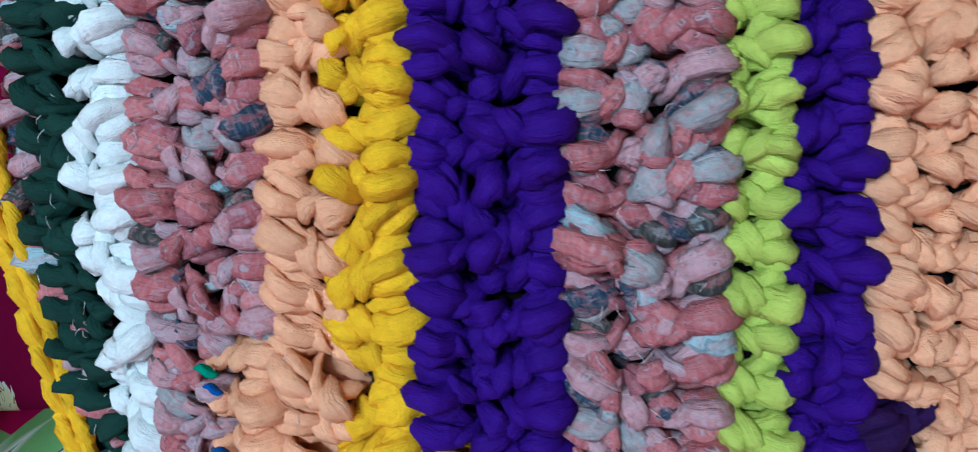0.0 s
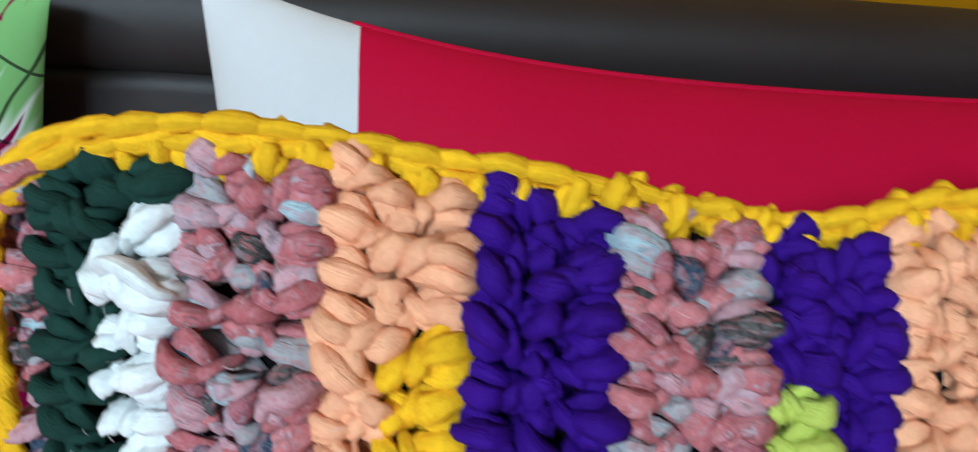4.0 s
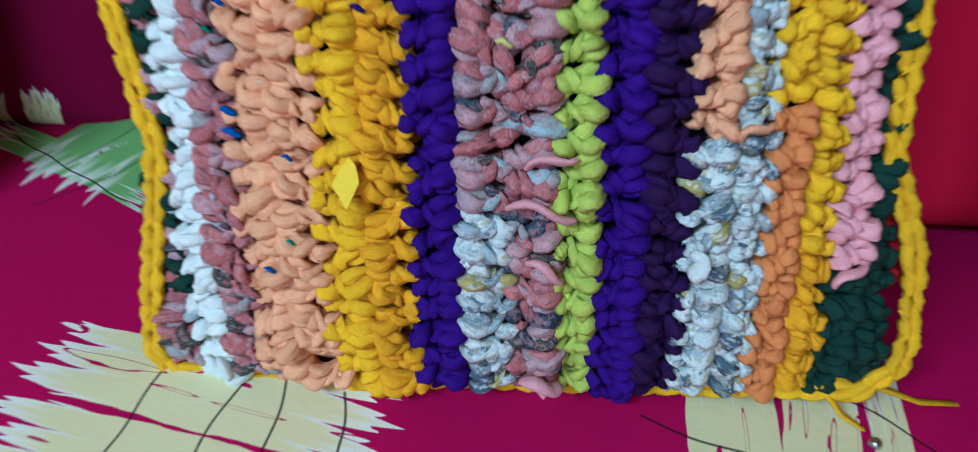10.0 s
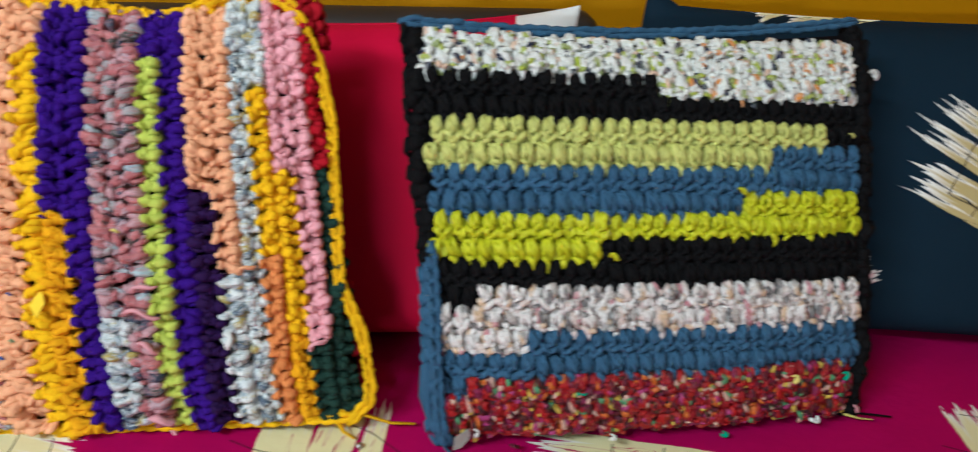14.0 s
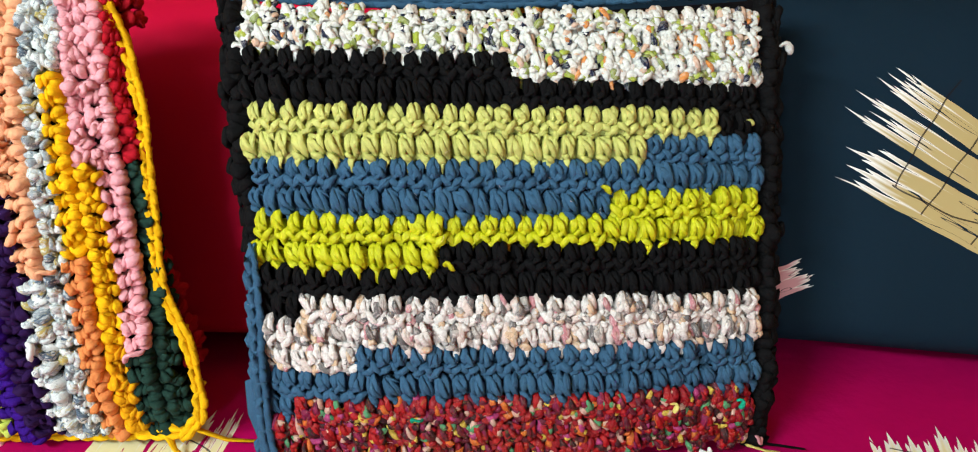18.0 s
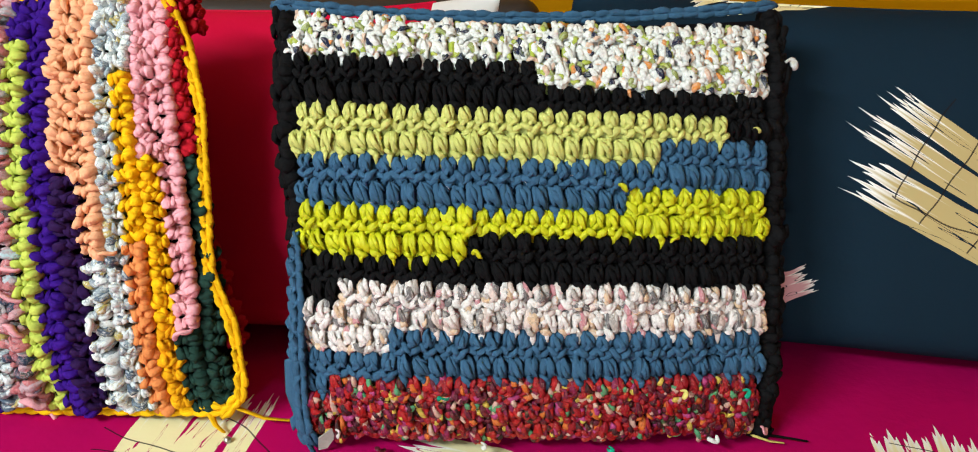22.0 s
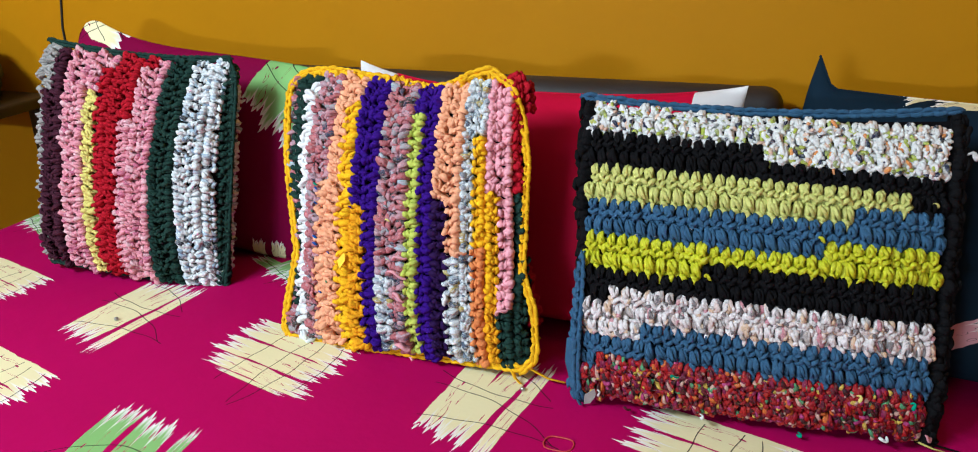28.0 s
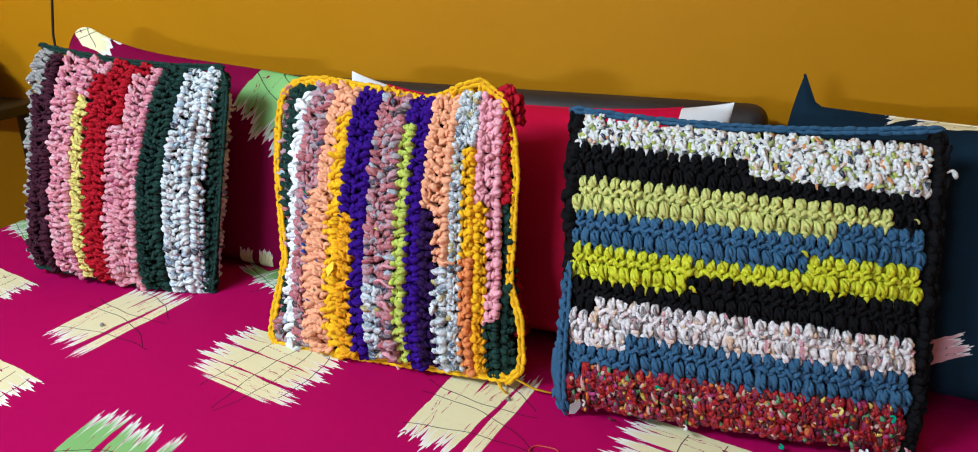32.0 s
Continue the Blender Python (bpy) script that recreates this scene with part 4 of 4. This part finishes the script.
def pillow(name, label, place, size, mat, seed=1, ears=(0.03, 0.03, 7), patch=None, blunt=0.0):
    """A stuffed pillow standing on its long edge; the origin lies at the middle of that edge."""
    x, y, lean, roll, yaw = place
    w, h, t = size
    root = tagged(new(name), label, "pillow", "pillows along the backrest")
    root.matrix_basis = pose(x, y, 0.503, -lean, roll, yaw)
    n = 36
    verts, faces = [], []
    for side in (-1, 1):
        for a in range(n + 1):
            for b in range(n + 1):
                u, v = -math.cos(math.pi * a / n), 0.5 - 0.5 * math.cos(math.pi * b / n)
                k = (1 - abs(u) ** 3.2) ** 0.62 * ((1 - abs(2 * v - 1) ** 2.8) ** 0.62 if v > 0.5 else (1 - abs(2 * v - 1) ** 12) ** 0.45)
                pinch = 1 - 0.05 * (1 - abs(2 * v - 1) ** 2) * (abs(u) ** 4)
                vz = 0.5 + (v - 0.5) * (1 - 0.05 * (1 - u * u) * abs(2 * v - 1) ** 4)
                wob = 0.006 * noise.noise(Vector((u * 3, v * 3, seed))) * k
                fold = 0.004 * noise.noise(Vector((u * 2, v * 9, seed + 5))) * (1 - k)
                rise = ear_rise(u, ears[2])
                lift = ears[0 if u < 0 else 1] * rise * v ** (5 if ears[2] else 9)
                pinch *= 1 - blunt * (u < 0) * max(0.0, (v - 0.86) / 0.14) ** 2
                lift -= 0.28 * blunt * (u < 0) * (max(0.0, abs(u) - 0.84) / 0.16) ** 2 * v ** 6
                out = 0.0 if ears[2] or u > 0 else 0.036 * max(0.0, (-u - 0.75) / 0.25) * (1 - v ** 8)
                verts.append((w / 2 * u * pinch - out, side * (t / 2 * k + wob + fold), h * vz + lift))
    half = (n + 1) ** 2
    for s in (0, 1):
        for a in range(n):
            for b in range(n):
                q = [s * half + a * (n + 1) + b, s * half + (a + 1) * (n + 1) + b, s * half + (a + 1) * (n + 1) + b + 1, s * half + a * (n + 1) + b + 1]
                faces.append(tuple(q if s == 0 else q[::-1]))
    cover = mesh_of("pillow_cover", verts, faces, mat)
    ob = child("pillow_cover", cover, root)
    if patch:
        cut, top, label2 = patch
        keep, corners = [], [[], []]
        for f in faces:
            cells = [(i % half) // (n + 1) for i in f], [(i % half) % (n + 1) for i in f]
            mx = -math.cos(math.pi * sum(cells[0]) / 4 / n)
            mz = 0.5 - 0.5 * math.cos(math.pi * sum(cells[1]) / 4 / n)
            (corners[int(mx > 0)] if abs(mx) > cut and mz > top else keep).append(f)
        ob.data = mesh_of("pillow_cover", verts, keep, mat)
        for group in corners:
            used = sorted({i for f in group for i in f})
            at = {q: i for i, q in enumerate(used)}
            child("corner_patch", mesh_of("corner_patch", [verts[i] for i in used], [tuple(at[i] for i in f) for f in group], M_WHITE), root, label2)
    return root


# the sheet's magenta cloth, its base darkened for the shade behind the cushions
M_MAGPIL = printed("magenta_pillow_cotton_shaded", (0.20, 0.0012, 0.046), [(0.230, 0.415, 62, 0.17, 0.10, LEAF), (0.298, 0.402, 58, 0.25, 0.095, LEAF), (0.342, 0.425, 60, 0.22, 0.07, LEAF), (0.205, 0.02, 85, 0.07, 0.035, CREAM), (0.25, 0.02, 85, 0.07, 0.035, CREAM), (-0.262, 0.500, -20, 0.20, 0.13, CREAM)],
                   [(0.19, 0.44, -38, 0.20, 0.0), (0.225, 0.46, -36, 0.22, 0.004), (0.30, 0.33, 62, 0.13, 0.0), (-0.335, 0.452, 24, 0.13, 0.0), (-0.320, 0.435, 26, 0.13, 0.004), (-0.325, 0.520, -42, 0.12, 0.0), (-0.290, 0.512, -32, 0.12, 0.0)], axes=(0, 2))
NAVY_CREAM = (0.46, 0.37, 0.17)
M_NAVPIL = printed("navy_pillow_cotton", NAVY, [(0.147, 0.230, -33, 0.34, 0.034, NAVY_CREAM), (0.155, 0.190, -30, 0.40, 0.036, NAVY_CREAM), (0.118, 0.160, -27, 0.36, 0.058, NAVY_CREAM), (-0.112, 0.082, 30, 0.10, 0.040, (0.62, 0.34, 0.38)), (0.30, 0.45, 0, 0.2, 0.06, CREAM), (-0.205, 0.452, 25, 0.08, 0.035, CREAM), (-0.135, 0.445, 8, 0.13, 0.045, CREAM)],
                   [(0.013, 0.208, 66, 0.131, 0.004), (0.044, 0.180, 62, 0.15, 0.0), (0.100, 0.150, 63, 0.18, 0.0), (0.200, 0.100, 63, 0.22, 0.0), (0.010, 0.212, -17, 0.17, -0.010)], axes=(0, 2))
red_pillow = pillow("pillow", "red cotton pillow with white corner patches", (0.325, 0.42, 19, 0, 0), (0.75, 0.432, 0.15), M_RED, 1, (0.035, 0.02, 3.2), (0.775, 0.66, "white cotton corner patch"))
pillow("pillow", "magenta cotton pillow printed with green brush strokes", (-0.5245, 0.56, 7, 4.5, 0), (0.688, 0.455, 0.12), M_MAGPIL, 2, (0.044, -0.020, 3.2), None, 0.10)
nav_pillow = pillow("pillow", "navy cotton pillow printed with cream brush strokes", (1.16, 0.41, 17, 0, -8), (0.75, 0.445, 0.17), M_NAVPIL, 3, (0.052, 0.02, 0))


def piping(root, size, ears, mat, ends=1.0):
    """The sewn edge along a pillow's top, a thin raised cord of its own cloth."""
    w, h, t = size
    pts = []
    for a in range(37):
        u = -ends * math.cos(math.pi * a / 36)
        rise = ear_rise(u, ears[2])
        pts.append((w / 2 * u, 0.0, h * (1 - 0.025 * (1 - u * u)) + ears[0 if u < 0 else 1] * rise))
    v, f, uvs = tube(pts, [0.0022] * len(pts), 7, seed=2)
    return child("piping", mesh_of("piping", v, f, mat, uvs), root)


piping(red_pillow, (0.75, 0.432, 0.15), (0.035, 0.02, 3.2), M_RED, 0.775)
piping(nav_pillow, (0.75, 0.445, 0.17), (0.052, 0.02, 0), M_NAVPIL)

# ---- backrest, room ----
backrest = tagged(new("backrest"), "dark brown rexine backrest with a rounded end behind the pillows", "backrest")
part("panel", box_bm(-0.945, 0.750, 0.670, 0.752, 0.40, 0.825, 0.012, 3), M_REXINE, backrest)
part("padded_rim", box_bm(-0.95, 0.755, 0.665, 0.755, 0.818, 0.898, 0.035, 5), M_REXINE, backrest)


def setting(name, x0, x1, y0, y1, z0, z1, mat):
    ob = new(name, bm_mesh(name, box_bm(x0, x1, y0, y1, z0, z1), mat, False))
    return tagged(ob, kind="structure")


setting("wall_back", -2.6, 2.7, 0.80, 0.92, 0, 2.6, M_WALL)
setting("wall_left", -2.7, -2.6, -6.4, 0.92, 0, 2.6, M_WALL)
setting("wall_right", 2.7, 2.8, -6.4, 0.92, 0, 2.6, M_WALL)
setting("wall_front", -2.7, 2.8, -6.5, -6.4, 0, 2.6, M_PALEWALL)
setting("floor", -2.7, 2.8, -6.5, 0.92, -0.1, 0, M_FLOOR)
setting("ceiling", -2.7, 2.8, -6.5, 0.92, 2.6, 2.7, M_CEIL)

# ---- loose ends on the cushions ----


def flap(root, name, outline, thick, mat, m, label="", bend=0.0):
    """A small scrap of cloth with thickness, cut to an outline in its own plane (x, z) and curled a little."""
    n = len(outline)
    verts, faces = [], []
    for y in (-thick / 2, thick / 2):
        verts.append((0, y, sum(p[1] for p in outline) / n))
        for x, z in outline:
            verts.append((x, y - bend * (x * x + z * z), z))
    for i in range(n):
        j = (i + 1) % n
        faces += [(0, 1 + i, 1 + j), (n + 1, n + 2 + j, n + 2 + i), (1 + i, n + 2 + i, n + 2 + j, 1 + j)]
    return child(name, mesh_of(name, verts, faces, mat, [(v[0] * 30, v[2] * 30) for v in verts], False), root, label, m)


def on(cushion, u, v, out=0.012, turn=0.0):
    """A pose on a cushion's front: x along the width, z up the face, -y outward."""
    pu, pv, nrm = cushion.frame_at(u, v)
    m = Matrix.Identity(4)
    pv = nrm.cross(pu) * -1 if nrm.cross(pu).dot(pv) < 0 else nrm.cross(pu)
    for i in range(3):
        m[i][0], m[i][1], m[i][2], m[i][3] = pu[i], -nrm[i], pv[i], (cushion.at(u, v) + nrm * out)[i]
    return m @ pose(0, 0, 0, 0, turn, 0)


def scrap(cushion, name, yarn_name, u, v, length, r, turn, label="", out=0.012, curl=0.004):
    """A twisted end of yarn that lies on the stitches."""
    pts = [(length * (k - 0.5), -curl * math.sin(k * 3.1), curl * math.sin(k * 5.0)) for k in np.linspace(0, 1, 8)]
    rad = [r * (0.55 + 0.6 * math.sin(math.pi * (0.12 + 0.76 * k))) for k in np.linspace(0, 1, 8)]
    vv, ff, uu = tube(pts, rad, 8, 0.5, 0.2, 2, int(abs(u * 100) + v * 1000), 3.0)
    return child(name, mesh_of(name, vv, ff, YARN[yarn_name], uu), cushion.root, label, on(cushion, u, v, out, turn))


YARN["chip_blue"] = yarn("bright_blue_jersey", [(1, (0.02, 0.10, 0.42))])
YARN["chip_green"] = yarn("sea_green_jersey", [(1, (0.02, 0.36, 0.22))])
flap(mid.root, "cloth_tip", [(0.001, 0.017), (0.006, 0.012), (0.0095, 0.001), (0.003, -0.018), (-0.0085, -0.002), (-0.004, 0.009)], 0.0014, M_LEAFTIP, on(mid, -0.335, 0.33, 0.021, 4) @ pose(0, 0, 0, -28, 0, 6) @ Matrix.Scale(0.82, 4), "bright yellow pointed scrap of cloth", 0.0)
for u, v, yn, size in ((-0.625, 0.52, "chip_blue", 0.009), (-0.62, 0.40, "chip_blue", 0.012), (-0.615, 0.375, "chip_blue", 0.013), (-0.645, 0.586, "chip_green", 0.010), (-0.635, 0.572, "chip_blue", 0.008),
                       (-0.66, 0.49, "chip_green", 0.006), (-0.48, 0.35, "chip_blue", 0.007), (-0.49, 0.245, "chip_green", 0.005), (-0.55, 0.205, "chip_blue", 0.008), (-0.50, 0.205, "chip_blue", 0.008), (-0.30, 0.515, "purple", 0.009), (0.0, 0.525, "grey_print", 0.010), (0.02, 0.48, "lemon", 0.010)):
    scrap(mid, "fleck", yn, u, v, size * 0.75, size * 0.27, 8, "", 0.013, 0.001)
scrap(mid, "yarn_end", "pink", 0.10, 0.300, 0.036, 0.0045, 3, "rose pink loose yarn end", 0.016, 0.005)
scrap(mid, "yarn_end", "pink", 0.11, 0.225, 0.020, 0.005, 20, "", 0.014)
scrap(mid, "yarn_end", "pink", 0.10, 0.055, 0.024, 0.006, 10, "", 0.014)
scrap(mid, "yarn_end", "pink", 0.09, -0.005, 0.022, 0.006, 70, "", 0.010)
scrap(mid, "yarn_end", "pink", 0.12, 0.355, 0.026, 0.004, -20, "", 0.014)
scrap(mid, "yarn_end", "peach", 0.56, 0.385, 0.016, 0.0042, -35, "curled peach yarn end", 0.014, 0.004)
scrap(mid, "yarn_end", "gold", -0.27, 0.0, 0.020, 0.008, 20, "yellow knotted yarn end", 0.008)
scrap(mid, "yarn_end", "white", 0.45, 0.23, 0.014, 0.006, 70, "", 0.014)
scrap(mid, "yarn_end", "white", -0.74, 0.03, 0.022, 0.005, 75, "", 0.010)
scrap(mid, "yarn_end", "white", -0.83, 0.90, 0.026, 0.006, 5, "", 0.012)
scrap(mid, "yarn_end", "green", -0.97, 0.40, 0.030, 0.006, -15, "bottle green loose yarn end", 0.008)
scrap(mid, "yarn_end", "pink", 0.81, 0.20, 0.020, 0.005, -40, "", 0.012)



def ribbon(name, points, width, mat, root, label=""):
    """A flat strip of cloth along points, in the root's space."""
    v, f, u = tube(points, [width * (1 - 0.5 * k / (len(points) - 1)) for k in range(len(points))], 8, 0.35, 0.12, 2, 5, 1.0)
    return child(name, mesh_of(name, v, f, mat, u), root, label)


def world_points(root, pts):
    inv = root.matrix_basis.inverted()
    return [tuple(inv @ Vector(p)) for p in pts]


ribbon("tie_end", world_points(mid.root, [(0.383, 0.225, 0.525), (0.400, 0.222, 0.527), (0.425, 0.218, 0.520), (0.45, 0.216, 0.511), (0.478, 0.219, 0.507)]), 0.0075, YARN["yellow"], mid.root, "yellow loose tie end")
ribbon("tie_end", world_points(mid.root, [(0.385, 0.225, 0.522), (0.390, 0.212, 0.517), (0.398, 0.203, 0.509), (0.410, 0.195, 0.506)]), 0.006, YARN["yellow"], mid.root)
ribbon("tie_knot", world_points(mid.root, [(0.370, 0.232, 0.519), (0.380, 0.224, 0.525), (0.392, 0.224, 0.523), (0.398, 0.230, 0.516)]), 0.010, YARN["yellow"], mid.root, "yellow tie knot")
flap(right.root, "cloth_tip", [(0, 0.016), (0.008, 0.004), (0.006, -0.014), (-0.002, -0.020), (-0.008, -0.004)], 0.0015, YARN["grey"], right.root.matrix_basis.inverted() @ pose(0.532, 0.172, 0.523, 10, 25, 10), "grey green scrap of cloth", 4.0)
ribbon("yarn_end", world_points(right.root, [(0.494, 0.20, 0.60), (0.490, 0.198, 0.56), (0.496, 0.190, 0.53), (0.508, 0.178, 0.512), (0.518, 0.166, 0.507)]), 0.008, YARN["blue"], right.root, "denim blue loose yarn end")
ribbon("yarn_end", world_points(right.root, [(0.985, 0.222, 0.515), (1.005, 0.224, 0.508), (1.03, 0.222, 0.506), (1.056, 0.219, 0.504)]), 0.006, YARN["black"], right.root, "black loose yarn end")
ribbon("yarn_end", world_points(right.root, [(0.995, 0.215, 0.512), (1.012, 0.212, 0.508), (1.028, 0.212, 0.506)]), 0.005, YARN["lemon"], right.root, "yellow loose yarn end")
scrap(right, "yarn_end", "confetti", 0.99, 0.87, 0.016, 0.0035, 10, "white flecked loose yarn end", 0.008)
scrap(right, "yarn_end", "olive", 0.82, 0.715, 0.008, 0.0035, 20, "olive loose yarn end", 0.010, 0.001)
scrap(right, "yarn_end", "acid", -0.22, 0.45, 0.008, 0.003, 0, "", 0.012)
scrap(right, "yarn_end", "acid", 0.50, 0.478, 0.010, 0.0035, -40, "", 0.010, 0.001)
scrap(right, "yarn_end", "acid", 0.31, 0.590, 0.010, 0.004, 35, "", 0.010, 0.001)
for u, v in ((-0.6, 0.02), (-0.2, 0.03), (0.3, 0.015), (0.7, 0.03), (0.9, 0.04), (0.55, 0.14), (0.1, 0.15), (-0.35, 0.14), (-0.75, 0.05), (0.8, 0.13)):
    scrap(right, "yarn_end", ("lemon", "wine", "confetti", "chip_green", "pink")[int(abs(u) * 10) % 5], u, v, 0.009, 0.0026, 360 * v * 7 + 90 * u, "", 0.014)

# ---- frayed threads that stand out of the printed yarns ----


def threads(cushion, spans, count, seed):
    """Hair-thin frayed ends on a cushion's front; spans: (u from, u to, v from, v to)."""
    rs = np.random.RandomState(seed)
    pieces = []
    for _ in range(count):
        u0, u1, v0, v1 = spans[rs.randint(len(spans))]
        u, v = rs.uniform(u0, u1), rs.uniform(v0, v1)
        m = on(cushion, u, v, 0.009 + 0.004 * rs.rand(), rs.uniform(0, 360))
        ln, bow = rs.uniform(0.002, 0.0065), rs.uniform(-0.001, 0.001)
        pts = [m @ Vector((ln * (k - 0.5), -0.0015 * math.sin(k * 2.2), bow * math.sin(k * 3.1))) for k in np.linspace(0, 1, 6)]
        pieces.append(tube([tuple(p) for p in pts], [0.00014 * (1.2 - 0.8 * k) for k in np.linspace(0, 1, 6)], 4, seed=1))
    v, f, u = gather(pieces)
    tagged(child("frayed_threads", mesh_of("frayed_threads", v, f, M_THREAD, u), cushion.root, "fine pale frayed threads"), kind="stuff")


M_THREAD = plain("pale_thread", (0.72, 0.62, 0.62), 0.7, 300.0, 0.2)
threads(mid, [(-0.68, -0.50, 0.1, 0.95), (-0.08, 0.13, 0.05, 0.93), (-0.08, 0.13, 0.3, 0.9), (0.46, 0.58, 0.1, 0.9), (-0.95, -0.85, 0.1, 0.9)], 260, 3)
threads(right, [(-0.9, 0.9, 0.86, 0.97), (-0.9, 0.9, 0.27, 0.38), (-0.9, 0.9, 0.03, 0.15), (-0.9, 0.9, 0.5, 0.68)], 60, 4)

# ---- small things on the bed ----


def ball_pin(x, y):
    bm = bmesh.new()
    bmesh.ops.create_icosphere(bm, subdivisions=3, radius=0.0042)
    for v in bm.verts:
        v.co.z = max(-0.0030, v.co.z)
    ob = new("pin", bm_mesh("pin", bm, M_STEEL))
    ob.location = (x, y, hump(x, y) + 0.0032)
    return tagged(ob, "small grey steel ball-headed pin on the bed sheet", "pin", "pins on the bed sheet")


ball_pin(-0.407, 0.174)
ball_pin(0.416, 0.187)


def rubber_band(x, y):
    pts = [(0.022 * math.cos(a), 0.018 * math.sin(a) + 0.002 * math.sin(3 * a), 0.0) for a in np.linspace(0, 2 * math.pi, 40)]
    v, f, u = tube(pts, [0.0011] * 40, 6)
    ob = new("rubber_band", mesh_of("rubber_band", v, f, M_RUBBER, u))
    ob.location = (x, y, hump(x, y) + 0.0016)
    return tagged(ob, "thin red rubber ring lying on the bed sheet", "rubber band")


rubber_band(0.512, 0.067)

# ---- beyond the end of the bed ----
table = tagged(new("side_table"), "dark wooden side table beside the bed", "table")
part("tabletop", box_bm(-1.75, -1.13, 0.28, 0.78, 0.745, 0.775, 0.006), M_DARKWOOD, table)
part("lower_shelf", box_bm(-1.72, -1.16, 0.31, 0.75, 0.30, 0.32, 0.004), M_DARKWOOD, table)
for x in (-1.72, -1.16):
    for y in (0.31, 0.75):
        part("leg", box_bm(x - 0.02, x + 0.02, y - 0.02, y + 0.02, 0.0, 0.745, 0.004), M_DARKWOOD, table)


def heap(name, label, category, x, y, z, sx, sy, sz, mat, seed):
    bm = bmesh.new()
    bmesh.ops.create_icosphere(bm, subdivisions=4, radius=1.0)
    for v in bm.verts:
        k = 1 + 0.25 * noise.noise(v.co * 1.6 + Vector((seed, 0, 0))) + 0.10 * noise.noise(v.co * 5 + Vector((seed, 3, 0)))
        v.co = Vector((v.co.x * k * sx, v.co.y * k * sy, max(-0.55, v.co.z * k) * sz))
    ob = new(name, bm_mesh(name, bm, mat))
    ob.location = (x, y, z + 0.55 * sz)
    return tagged(ob, label, category)


heap("bag", "slumped black cloth bag on the side table", "bag", -1.36, 0.62, 0.775, 0.20, 0.13, 0.115, M_BLACKPLASTIC, 3.0)
heap("bag", "small black pouch on the side table", "bag", -1.30, 0.40, 0.775, 0.10, 0.07, 0.05, M_BLACKPLASTIC, 8.0)
pts = [(-1.065, 0.7975, 0.50), (-1.067, 0.7975, 0.95), (-1.045, 0.7975, 1.06), (-1.04, 0.7975, 1.6), (-1.04, 0.7975, 2.55)]
v, f, u = tube(pts, [0.003] * 5, 6)
tagged(new("cable", mesh_of("cable", v, f, M_BLACKPLASTIC, u)), "thin dark cable running up the ochre wall", "cable")

# the lamps themselves


def tube_light(label, x, y, z, m):
    """A batten with its tube hanging 5 cm under it, 1.3 m long."""
    root = tagged(new("tube_light"), label, "lamp", "tube lights")
    root.matrix_basis = pose(x, y, z) @ m
    part("batten", box_bm(-0.65, 0.65, -0.04, 0.04, -0.05, 0.0, 0.006), M_CEIL, root)
    v, f, u = tube([(-0.60, 0, -0.075), (0, 0, -0.075), (0.60, 0, -0.075)], [0.014] * 3, 12)
    child("glass_tube", mesh_of("glass_tube", v, f, M_TUBE, u), root, "glowing glass tube")
    for e in (-0.63, 0.63):
        part("end_cap", box_bm(e - 0.02, e + 0.02, -0.02, 0.02, -0.095, -0.048, 0.004), M_CEIL, root)


tube_light("white fluorescent tube light under the ceiling", -0.95, -1.60, 2.602, Matrix.Identity(4))
tube_light("white fluorescent tube light on the pale far wall", -0.80, -6.402, 1.75, pose(0, 0, 0, 90, 0, 0))
